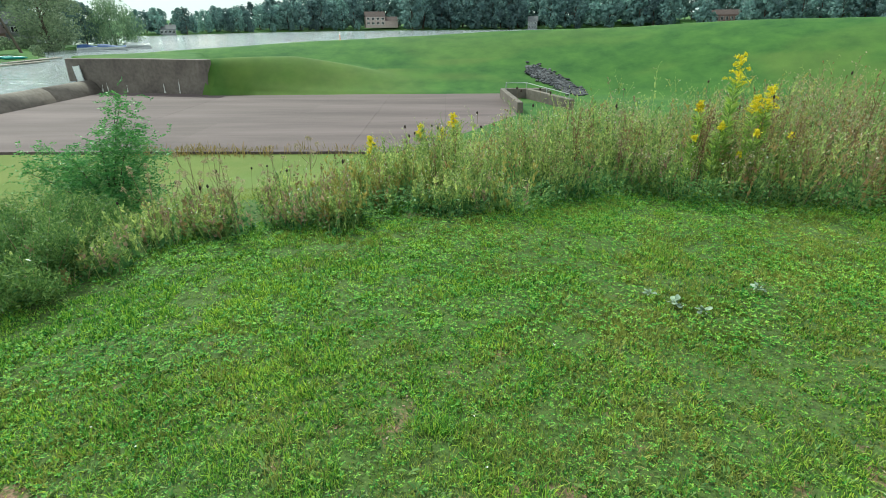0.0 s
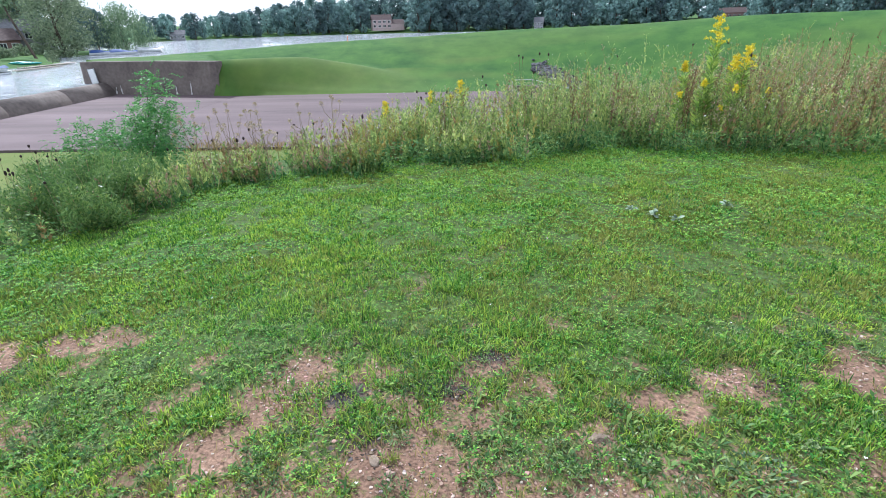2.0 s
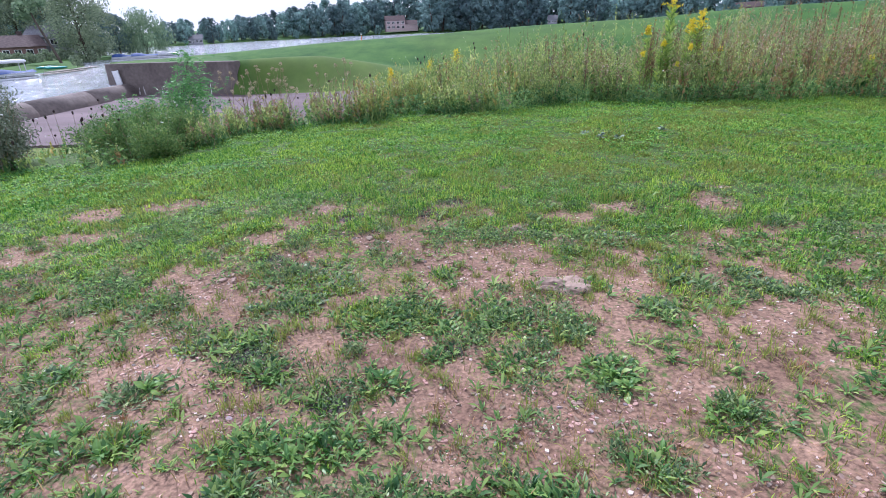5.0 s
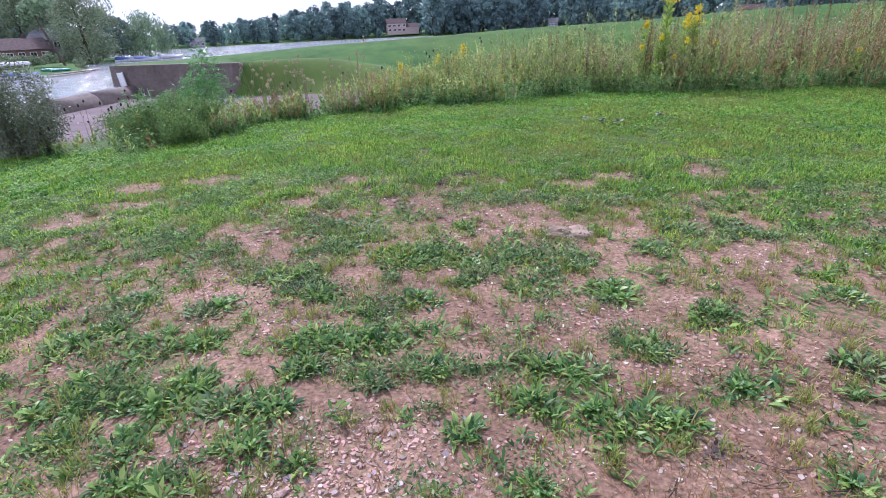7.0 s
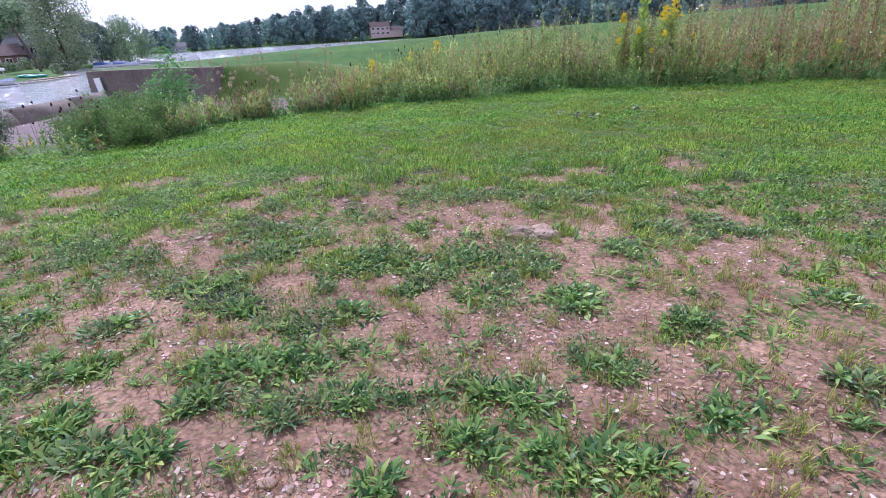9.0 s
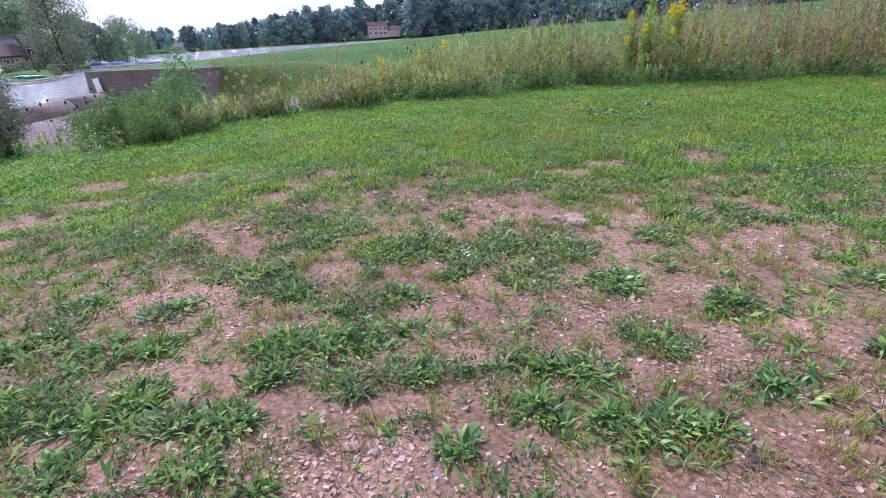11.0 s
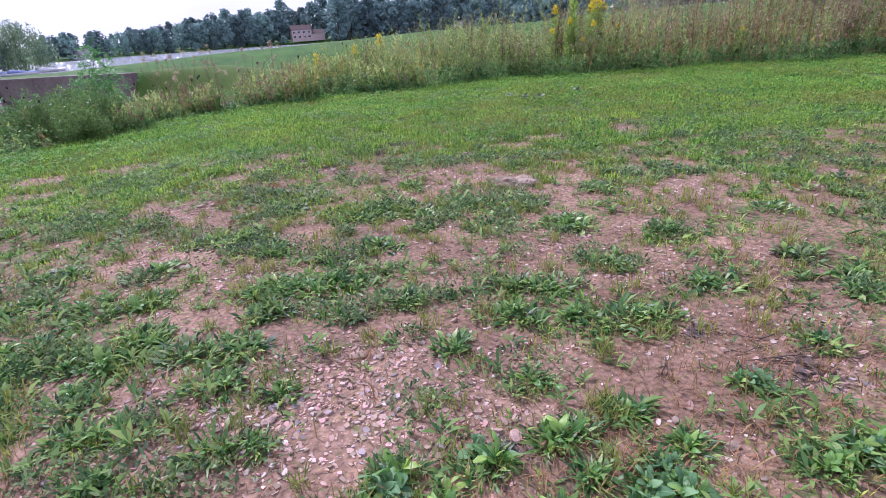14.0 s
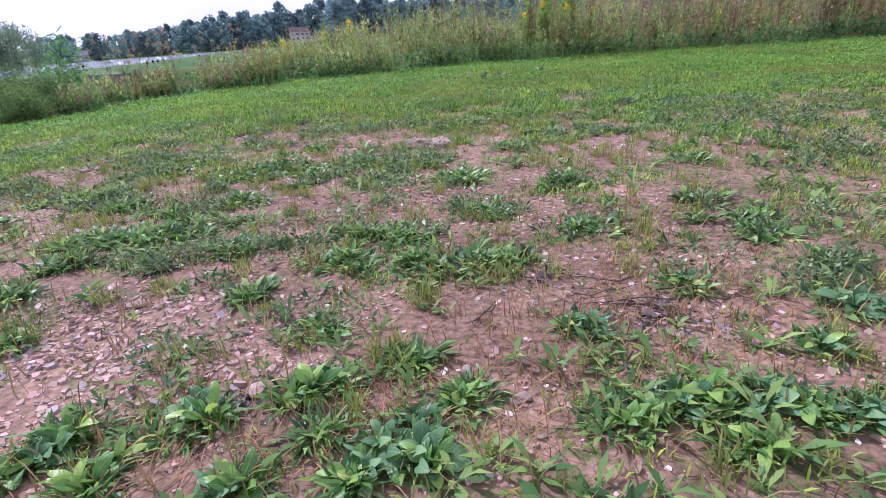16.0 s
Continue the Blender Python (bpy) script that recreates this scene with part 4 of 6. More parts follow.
def pontoon_boat(name, label, cover):
    root = tagged(new(name), label, "boat")
    for y in (-0.9, 0.9):
        part("pontoon", tube(bmesh.new(), ((-3.3, y, 0.15), (-2.9, y, 0.15), (2.6, y, 0.15), (3.3, y, 0.4)), (0.15, 0.32, 0.32, 0.05), 8), M_ALU, root)
    part("deck", box(bmesh.new(), 0, 0, 0.55, 6.4, 2.4, 0.12, 0.02), M_ALU, root)
    for y in (-1.18, 1.18):
        part("side_panel", box(bmesh.new(), -0.2, y, 0.85, 5.8, 0.06, 0.4, 0.02), M_ALU, root)
    bm = bmesh.new()
    rows = []
    for i in range(7):
        x = -3.0 + i
        zt = 1.35 + 0.25 * math.sin(i * 0.9 + 0.5)
        rows.append([bm.verts.new(p) for p in ((x, -1.25, 1.0), (x, -0.7, zt), (x, 0, zt + 0.12), (x, 0.7, zt), (x, 1.25, 1.0))])
    for a, b in zip(rows, rows[1:]):
        for i in range(4):
            bm.faces.new((a[i], b[i], b[i + 1], a[i + 1])).smooth = True
    bm.faces.new(rows[0]), bm.faces.new(rows[-1][::-1])
    part("canvas_cover", bm, cover, root, "fitted canvas cover")
    return root


def afloat(ob, th, r, turn):
    x, y = polar(th, r)
    ob.matrix_world = Matrix.Translation((x, y, WATER_Z - 0.1)) @ Matrix.Rotation(radians(turn), 4, "Z")
    return ob


afloat(pontoon_boat("pontoon_boat", "pontoon boat under a blue canvas cover", M_BLUE), -32.4, 158, 26)
afloat(pontoon_boat("pontoon_boat", "second pontoon boat with a blue cover moored beside", M_BLUE), -30.9, 157, 30)
afloat(pontoon_boat("pontoon_boat", "pale covered pontoon boat at the spit", M_ALU), -28.9, 168, 32)
afloat(pontoon_boat("pontoon_boat", "blue covered boat near the side bay's shore", M_BLUE), -41.3, 104, 62)


def canopy_boat():
    root = tagged(new("canopy_boat"), "white boat lift canopy on posts over the water", "boat lift")
    bm = bmesh.new()
    box(bm, 0, 0, 2.5, 7.0, 3.2, 0.5, 0.2)
    part("canopy", bm, M_WHITE, root)
    for x in (-3.1, 3.1):
        for y in (-1.4, 1.4):
            part("post", tube(bmesh.new(), ((x, y, -2.0), (x, y, 2.4)), (0.07, 0.07)), M_ALU, root)
    afloat(root, -41.9, 112, 55)


canopy_boat()


def floating_dock(name, label, a, b, wide):
    root = tagged(new(name), label, "dock")
    a, b = Vector(a), Vector(b)
    run = b - a
    n = max(3, int(run.length / 0.9))
    ang = math.atan2(run.y, run.x)
    bm = bmesh.new()
    box(bm, 0, 0, 0, run.length / n * 0.94, wide, 0.12, 0.01)
    plank = bpy.data.meshes.new("plank")
    bm.to_mesh(plank), bm.free()
    plank.materials.append(M_TIMBER)
    for i in range(n):
        ob = new("plank", plank)
        p = a.lerp(b, (i + 0.5) / n)
        ob.matrix_world = Matrix.Translation((p.x, p.y, WATER_Z + 0.18)) @ Matrix.Rotation(ang, 4, "Z")
        ob.parent = root
    side = Vector((-run.y, run.x, 0)).normalized() * wide * 0.45
    for i in range(0, n + 1, 4):
        for s in (side, -side):
            p = a.lerp(b, min(1, i / n)) + s
            part("post", tube(bmesh.new(), ((p.x, p.y, WATER_Z - 2), (p.x, p.y, WATER_Z + 0.5)), (0.06, 0.05)), M_TIMBER, root)
    return root


floating_dock("floating_dock", "long weathered timber dock in the side bay", (*polar(-38.7, 117), 0), (*polar(-35.0, 129), 0), 1.3)
floating_dock("floating_dock", "weathered timber dock closer to the weir", (*polar(-39.3, 109), 0), (*polar(-36.0, 118), 0), 1.0)


def kayak():
    root = tagged(new("kayak"), "teal plastic kayak drawn up on the bank", "kayak")
    bm = bmesh.new()
    bmesh.ops.create_uvsphere(bm, u_segments=14, v_segments=8, radius=1.0)
    for v in bm.verts:
        v.co = Vector((v.co.x * 1.9, v.co.y * 0.4 * (1 - 0.3 * v.co.x ** 2), v.co.z * 0.25 + 0.2))
    part("hull", bm, M_TEAL, root)
    part("cockpit_rim", tube(bmesh.new(), [(0.5 * math.cos(a), 0.26 * math.sin(a), 0.46) for a in np.linspace(0, 6.0, 10)], [0.03] * 10, 5), M_DARK_SEED, root)
    return root


kay = kayak()
x0, y0 = polar(-38.0, 124)
kay.matrix_world = Matrix.Translation((x0, y0, max(float(height(x0, y0)), WATER_Z))) @ Matrix.Rotation(0.7, 4, "Z")
x1, y1 = polar(-38.6, 125)
copy_thing(kay, Matrix.Translation((x1, y1, max(float(height(x1, y1)), WATER_Z))) @ Matrix.Rotation(0.9, 4, "Z"))


def parked_car():
    root = tagged(new("parked_car"), "white parked car across the lake", "car")
    bm = bmesh.new()
    box(bm, 0, 0, 0.65, 4.5, 1.8, 0.7, 0.15)
    part("body", bm, M_CAR, root)
    bm = bmesh.new()
    made = bmesh.ops.create_cube(bm, size=1, matrix=Matrix.Translation((-0.2, 0, 1.25)) @ Matrix.Diagonal((2.6, 1.6, 0.6, 1)))
    for v in made["verts"]:
        if v.co.z > 1.3:
            v.co.x = -0.2 + (v.co.x + 0.2) * 0.68
    bmesh.ops.bevel(bm, geom=bm.edges[:], offset=0.08, segments=1, affect="EDGES")
    part("cabin", bm, M_GLASS, root)
    for x in (-1.4, 1.4):
        for y in (-0.85, 0.85):
            w = part("wheel", tube(bmesh.new(), ((x, y - 0.1, 0.33), (x, y + 0.1, 0.33)), (0.33, 0.33), 14), M_DARK_SEED, root)
            part("rim", tube(bmesh.new(), ((x, y - 0.11, 0.33), (x, y + 0.11, 0.33)), (0.2, 0.2), 10), M_ALU, w)
    x, y = polar(23.0, 452)
    root.matrix_world = Matrix.Translation((x, y, float(height(x, y)))) @ Matrix.Rotation(0.3, 4, "Z")


parked_car()


def marker_post():
    root = tagged(new("marker_post"), "small orange marker post on the dam's crest", "marker post")
    part("post", tube(bmesh.new(), ((0, 0, -0.3), (0, 0, 0.75)), (0.05, 0.05), 8), M_ORANGE, root)
    part("cap", tube(bmesh.new(), ((0, 0, 0.75), (0, 0, 0.85), (0, 0, 0.9)), (0.09, 0.09, 0.03), 8), M_WHITE, root)
    x, y = polar(-10.6, 80)
    root.matrix_world = Matrix.Translation((x, y, float(height(x, y))))


marker_post()


# ---- turf of the knoll ----
EYE_X, EYE_Y = 0.2, -2.75


def in_sight(x, y):
    return np.abs(x - 0.2) < (y + 3.05) * 1.02 + 0.55


WEED_X = np.array([-7.5, -5.2, -4.2, -3.5, -3.1, -2.8, -2.5, -1.5, -0.5, 0.7, 2.1, 3.9, 5.6, 7.2, 12])
WEED_Y = np.array([2.2, 2.9, 2.95, 3.0, 3.6, 4.1, 4.5, 4.75, 4.9, 5.2, 5.55, 5.1, 4.85, 4.25, 3.0])


def weed_front(x):
    return np.interp(x, WEED_X, WEED_Y) + 0.7 * (fnoise(np.asarray(x) * 1.9, 0 * np.asarray(x), 44) - 0.5)


def sample(rng, n, d0, d1):
    """Points of the turf between two distances from the walk's end."""
    x, y = rng.uniform(-9, 10, n * 6), rng.uniform(-2.6, 6.4, n * 6)
    d = np.hypot(x - EYE_X, y - EYE_Y)
    ok = in_sight(x, y) & (d >= d0) & (d < d1) & (y < weed_front(x) + 0.35)
    return x[ok][:n], y[ok][:n]


def blades(name, rng, x, y, length, width, bend, material_, segments, label, category="grass"):
    """Grass blades with their foot at x, y, in one mesh of kind stuff."""
    n = len(x)
    z = ground_at(x, y) - 0.004
    ang = rng.uniform(0, 2 * np.pi, n)
    lean = rng.uniform(0.15, 1.0, n) * bend
    dirx, diry = np.cos(ang), np.sin(ang)
    side = np.stack([-diry, dirx, np.zeros(n)], -1) * (width * 0.5)[:, None]
    foot = np.stack([x, y, z], -1)
    tip = foot + np.stack([dirx * lean * length, diry * lean * length, length * np.sqrt(np.clip(1 - (lean * 0.8) ** 2, 0.05, 1))], -1)
    if segments == 1:
        v = np.stack([foot - side, foot + side, tip], 1).reshape(-1, 3)
        f = np.arange(n * 3).reshape(-1, 3)
    else:
        mid = foot * 0.45 + tip * 0.55
        mid[:, 2] += 0.16 * length
        v = np.stack([foot - side * 0.7, foot + side * 0.7, mid + side, mid - side, tip], 1).reshape(-1, 3)
        b = np.arange(n)[:, None] * 5
        f = np.concatenate([b + [0, 1, 2], b + [0, 2, 3], b + [3, 2, 4]], 1).reshape(-1, 3)
    return tagged(new(name, mesh_from(name, v, f, material_)), label, category, kind="stuff")


def leaflets(name, rng, x, y, size, lift, material_, label, category, trefoil=True):
    """Small low leaves, three to a stalk, in one mesh of kind stuff."""
    n = len(x)
    z = ground_at(x, y) + lift
    vs = []
    a0 = rng.uniform(0, 2 * np.pi, n)
    for k in range(3 if trefoil else 1):
        a = a0 + k * 2.094
        tilt = rng.uniform(-0.25, 0.55, n)
        d = np.stack([np.cos(a), np.sin(a), tilt], -1) * size[:, None]
        s = np.stack([-np.sin(a), np.cos(a), rng.uniform(-0.3, 0.3, n)], -1) * (size * 0.42)[:, None]
        c = np.stack([x, y, z], -1)
        vs.append(np.stack([c, c + d * 0.55 + s, c + d, c + d * 0.55 - s], 1))
    v = np.concatenate(vs).reshape(-1, 3)
    f = np.arange(len(v)).reshape(-1, 4)
    return tagged(new(name, mesh_from(name, v, f, material_)), label, category, kind="stuff")


def build_turf():
    rng = np.random.default_rng(77)
    for d0, d1, tufts, per, length, width, seg in ((0, 2.4, 19000, 9, (0.014, 0.038), (0.002, 0.004), 2), (2.4, 4.8, 42000, 9, (0.016, 0.046), (0.003, 0.0055), 2), (4.8, 10.5, 70000, 8, (0.014, 0.036), (0.008, 0.017), 1)):
        tx, ty = sample(rng, tufts, d0, d1)
        c = cover_of(tx, ty)
        clump = 0.45 * fnoise(tx * 2.6, ty * 2.6, 61) + 0.55 * fnoise(tx * 10, ty * 10, 62)
        keep = rng.random(len(tx)) < c ** 1.4 * (0.2 + 0.3 * (d0 > 2) + 0.9 * smooth(0.36, 0.58, clump)) + 0.02
        tx, ty, c, clump = tx[keep], ty[keep], c[keep], clump[keep]
        x = np.repeat(tx, per) + rng.normal(0, 0.018, len(tx) * per)
        y = np.repeat(ty, per) + rng.normal(0, 0.018, len(ty) * per)
        ln = rng.uniform(*length, len(x)) * np.repeat((0.4 + 1.2 * smooth(0.3, 0.7, clump)) * (0.65 + 0.35 * smooth(-0.6, 1.4, ty)), per)
        wd = rng.uniform(*width, len(x))
        dry = np.repeat(0.6 * fnoise(tx * 0.9, ty * 0.9, 71) + 0.4 * fnoise(tx * 4, ty * 4, 72) + 0.3 * (rng.random(len(tx)) - 0.5) + 0.17 * smooth(0.2, 2.6, tx) * smooth(0.8, 2.2, ty) - 0.05 * smooth(0.5, -1, tx) > 0.62, per)
        blades("grass", rng, x[~dry], y[~dry], ln[~dry], wd[~dry], 1.35, M_GRASS, seg, "short green lawn grass on the knoll")
        blades("dry_grass", rng, x[dry], y[dry], ln[dry] * 0.9, wd[dry], 1.12, M_GRASS_YELLOW, seg, "yellowing lawn grass among the green")
    # coarser grass all round the rest of the knoll
    ox, oy = rng.uniform(-9, 9.5, 60000), rng.uniform(-7, 4, 60000)
    rest = (~in_sight(ox, oy)) & (np.hypot(ox - 0.2, oy + 2) < 8) & (rng.random(60000) < 0.15 + 0.85 * cover_of(ox, oy))
    ox, oy = ox[rest][:34000], oy[rest][:34000]
    blades("rough_grass", rng, ox, oy, rng.uniform(0.03, 0.07, len(ox)), rng.uniform(0.008, 0.016, len(ox)), 1.1, M_GRASS, 1, "rougher green grass round the knoll's back")
    # straw and dead stems over the thin places
    sx, sy = sample(rng, 60000, 0, 6.0)
    c = cover_of(sx, sy)
    keep = rng.random(len(sx)) < 0.15 + 0.55 * (1 - np.abs(2 * c - 0.9))
    sx, sy = sx[keep], sy[keep]
    blades("straw", rng, sx, sy, rng.uniform(0.02, 0.07, len(sx)), rng.uniform(0.0018, 0.0036, len(sx)), 1.25, M_GRASS_DRY, 2, "dead straw and dry stems over bare soil", "straw")
    # clover and other small leaves
    for d0, d1, n, size in ((0, 3.0, 16000, (0.004, 0.01)), (3.0, 5.5, 34000, (0.005, 0.013)), (5.5, 10.5, 34000, (0.009, 0.02))):
        lx, ly = sample(rng, n, d0, d1)
        keep = rng.random(len(lx)) < smooth(-1.2, 0.4, ly) * smooth(0.25, 0.75, cover_of(lx, ly)) * (0.35 + 0.65 * smooth(0.36, 0.56, fnoise(lx * 1.2, ly * 1.2, 91)))
        lx, ly = lx[keep], ly[keep]
        leaflets("clover", rng, lx, ly, rng.uniform(*size, len(lx)), rng.uniform(0.01, 0.05, len(lx)), M_CLOVER, "low clover and small lawn weeds among the grass", "clover")
    fx, fy = sample(rng, 90, 2.5, 8)
    leaflets("clover_flower", rng, fx, fy, rng.uniform(0.005, 0.008, len(fx)), rng.uniform(0.05, 0.08, len(fx)), M_WHITE_FLOWER, "scattered small white clover flowers", "flower")


def slim_leaves(p, d, size, wide, rng):
    s = np.cross(d, rng.normal(0, 1, d.shape))
    s /= np.linalg.norm(s, axis=1, keepdims=True) + 1e-9
    size = size[:, None]
    return np.stack([p, p + d * size * 0.5 + s * size * wide, p + d * size, p + d * size * 0.5 - s * size * wide], 1)


def build_sprigs():
    """Small weed seedlings over the thin turf, too many to count."""
    rng = np.random.default_rng(640)
    x, y = sample(rng, 14000, 0, 5.0)
    c = cover_of(x, y)
    south = smooth(2.3, 0.0, y)
    keep = rng.random(len(x)) < (0.2 + 0.65 * smooth(0.38, 0.62, fnoise(x * 3.6, y * 3.6, 17))) * south * (0.25 + 0.75 * smooth(0.02, 0.5, c))
    x, y = x[keep], y[keep]
    per = 8
    n = len(x) * per
    p = np.repeat(np.stack([x, y, ground_at(x, y) + 0.003], -1), per, 0) + rng.normal(0, 0.004, (n, 3)) * (1, 1, 0)
    a = rng.uniform(0, 6.283, n)
    d = np.stack([np.cos(a), np.sin(a), rng.uniform(0.05, 1.3, n)], -1)
    size = rng.uniform(0.014, 0.036, n) * np.repeat(rng.uniform(0.6, 1.4, len(x)), per)
    s = np.stack([-np.sin(a), np.cos(a), rng.uniform(-0.3, 0.3, n)], -1) * (size * rng.uniform(0.1, 0.2, n))[:, None]
    m, t = p + d * size[:, None] * 0.6, p + d * size[:, None] * np.array((1.15, 1.15, 0.75))
    v = np.stack([p, m + s, t, m - s], 1).reshape(-1, 3)
    tagged(new("weed_sprigs", mesh_from("weed_sprigs", v, np.arange(len(v)).reshape(-1, 4), M_SPRIG)), "small green weed sprigs dotted over thin turf", "weeds", kind="stuff")


M_SPRIG = material("sprig_leaf", (0.09, 0.195, 0.05), (0.21, 0.345, 0.095), 4.0, 0.55, island=0.5, spec=0.2, through_light=0.3)
build_sprigs()


def build_mats():
    """Low spreading mats of small grey-green leaves over the worn ground."""
    rng = np.random.default_rng(905)
    x, y = sample(rng, 900, 0, 5.6)
    keep = (rng.random(len(x)) < smooth(1.9, 0.2, y) * (0.25 + 0.75 * smooth(0.05, 0.6, cover_of(x, y)))) & (fnoise(x * 1.8, y * 1.8, 66) > 0.42)
    x, y = x[keep][:330], y[keep][:330]
    r = rng.uniform(0.03, 0.12, len(x))
    per = (60 + 1500 * r).astype(int)
    n = int(per.sum())
    a, q = rng.uniform(0, 6.283, n), rng.random(n) ** 0.6
    rr = np.repeat(r, per) * q * (0.6 + 0.8 * fnoise(np.cos(a) * 1.7 + np.repeat(x, per) * 7, np.sin(a) * 1.7, 29))
    px, py = np.repeat(x, per) + np.cos(a) * rr * 1.2, np.repeat(y, per) + np.sin(a) * rr
    p = np.stack([px, py, ground_at(px, py) + rng.uniform(0.002, 0.035, n) * (1 - 0.75 * q ** 2)], -1)
    b = rng.uniform(0, 6.283, n)
    d = np.stack([np.cos(b), np.sin(b), rng.uniform(-0.1, 1.4, n)], -1)
    v = slim_leaves(p, d, rng.uniform(0.007, 0.018, n), 0.24, rng).reshape(-1, 3)
    tagged(new("knotweed_mats", mesh_from("knotweed_mats", v, np.arange(len(v)).reshape(-1, 4), M_MAT)), "low grey-green knotweed mats over worn ground", "weeds", kind="stuff")


M_MAT = material("knotweed_leaf", (0.085, 0.165, 0.06), (0.22, 0.325, 0.14), 5.0, 0.45, island=0.65, through_light=0.25)


def build_tufts():
    """Tussocks of yellowing and of withered grass over the thin ground."""
    rng = np.random.default_rng(733)
    for name, count, per, length, mat, label in (("grass_tuft", 480, 34, (0.02, 0.058), M_GRASS_YELLOW, "yellow-green grass tufts over the thin ground"), ("withered_tuft", 130, 26, (0.014, 0.036), M_WITHERED, "withered orange-brown grass tufts on bare soil")):
        x, y = sample(rng, count * 3, 0, 4.6)
        keep = (y < 1.4) & (cover_of(x, y) < (0.85 if name == "grass_tuft" else 0.7)) & (rng.random(len(x)) < smooth(1.4, -0.2, y))
        x, y = x[keep][:count], y[keep][:count]
        size = rng.uniform(0.5, 1.25, len(x))
        bx = np.repeat(x, per) + rng.normal(0, 0.016, len(x) * per) * np.repeat(size, per)
        by = np.repeat(y, per) + rng.normal(0, 0.016, len(x) * per) * np.repeat(size, per)
        blades(name, rng, bx, by, rng.uniform(*length, len(bx)) * np.repeat(size, per), rng.uniform(0.0018, 0.0034, len(bx)), 1.0, mat, 2, label)


M_WITHERED = material("withered_grass", (0.22, 0.13, 0.055), (0.36, 0.23, 0.1), 2.0, 0.75, island=0.4, through_light=0.2)
M_GRASS_YELLOW = material("yellowing_grass", (0.16, 0.235, 0.035), (0.3, 0.34, 0.075), 1.3, 0.55, island=0.35, through_light=0.3)
build_turf()
build_tufts()
build_mats()


def build_litter():
    """Dark withered leaf bits over the crusted spots, and flat dead stems over the southern soil."""
    rng = np.random.default_rng(611)
    x, y = [], []
    for px, py, r in CRUST:
        m = int(1500 * r)
        x.append(rng.normal(px, r * 0.75, m)), y.append(rng.normal(py, r * 0.6, m))
    x, y = np.concatenate(x), np.concatenate(y)
    n = len(x)
    a = rng.uniform(0, 6.283, n)
    p = np.stack([x, y, ground_at(x, y) + rng.uniform(0.001, 0.006, n)], -1)
    d = np.stack([np.cos(a), np.sin(a), rng.normal(0.05, 0.2, n)], -1)
    v = slim_leaves(p, d, rng.uniform(0.008, 0.026, n), 0.22, rng).reshape(-1, 3)
    tagged(new("leaf_litter", mesh_from("leaf_litter", v, np.arange(len(v)).reshape(-1, 4), M_LITTER)), "dark withered leaf litter crusted on the soil", "leaf litter", kind="stuff")
    x = np.concatenate([rng.normal(0.85, 0.25, 1500), rng.normal(0.25, 0.3, 900), rng.normal(0.9, 0.5, 900)])
    y = np.concatenate([rng.normal(-1.9, 0.16, 1500), rng.normal(-2.12, 0.08, 900), rng.normal(-1.35, 0.25, 900)])
    y = np.maximum(y, -2.5)
    blades("dead_stems", rng, x, y, rng.uniform(0.015, 0.055, len(x)), rng.uniform(0.0012, 0.0026, len(x)), 1.7, M_WITHERED, 2, "flat dead stems and reddish straw on the soil", "straw")


M_LITTER = material("leaf_litter", (0.065, 0.055, 0.052), (0.17, 0.135, 0.115), 9.0, 0.8, island=0.5)
build_litter()


# ---- gravel and stones ----
def scatter_chips(name, x, y, size, material_, seed, label, category):
    """Flat angular chips of stone lying on the soil, in one mesh of kind stuff."""
    rng = np.random.default_rng(seed)
    n, k = len(x), 6
    a = (np.arange(k)[None] + rng.uniform(-0.35, 0.35, (n, k))) * 2 * np.pi / k + rng.uniform(0, 6.283, (n, 1))
    r = rng.uniform(0.6, 1.15, (n, k)) * size[:, None]
    stretch, turn = rng.uniform(0.45, 0.95, (n, 1)), rng.uniform(0, 6.283, (n, 1))
    u, v = np.cos(a) * r, np.sin(a) * r * stretch
    px, py = u * np.cos(turn) - v * np.sin(turn), u * np.sin(turn) + v * np.cos(turn)
    tx, ty = rng.normal(0, 0.22, (n, 1)), rng.normal(0, 0.22, (n, 1))
    thick = size[:, None] * rng.uniform(0.16, 0.42, (n, 1))
    z = ground_at(x, y)[:, None]
    top = np.stack([x[:, None] + px * 0.86, y[:, None] + py * 0.86, z + thick + px * tx + py * ty], -1)
    low = np.stack([x[:, None] + px, y[:, None] + py, z - 0.003 + px * tx + py * ty], -1)
    verts = np.concatenate([top, low, top.mean(1, keepdims=True)], 1)
    i = np.arange(k)
    j = (i + 1) % k
    local = np.concatenate([np.stack([i, j, np.full(k, 2 * k)], -1), np.stack([i + k, j + k, j], -1), np.stack([i + k, j, i], -1)])
    faces = (np.arange(n)[:, None, None] * (2 * k + 1) + local[None]).reshape(-1, 3)
    return tagged(new(name, mesh_from(name, verts.reshape(-1, 3), faces, material_, flat=True)), label, category, kind="stuff")


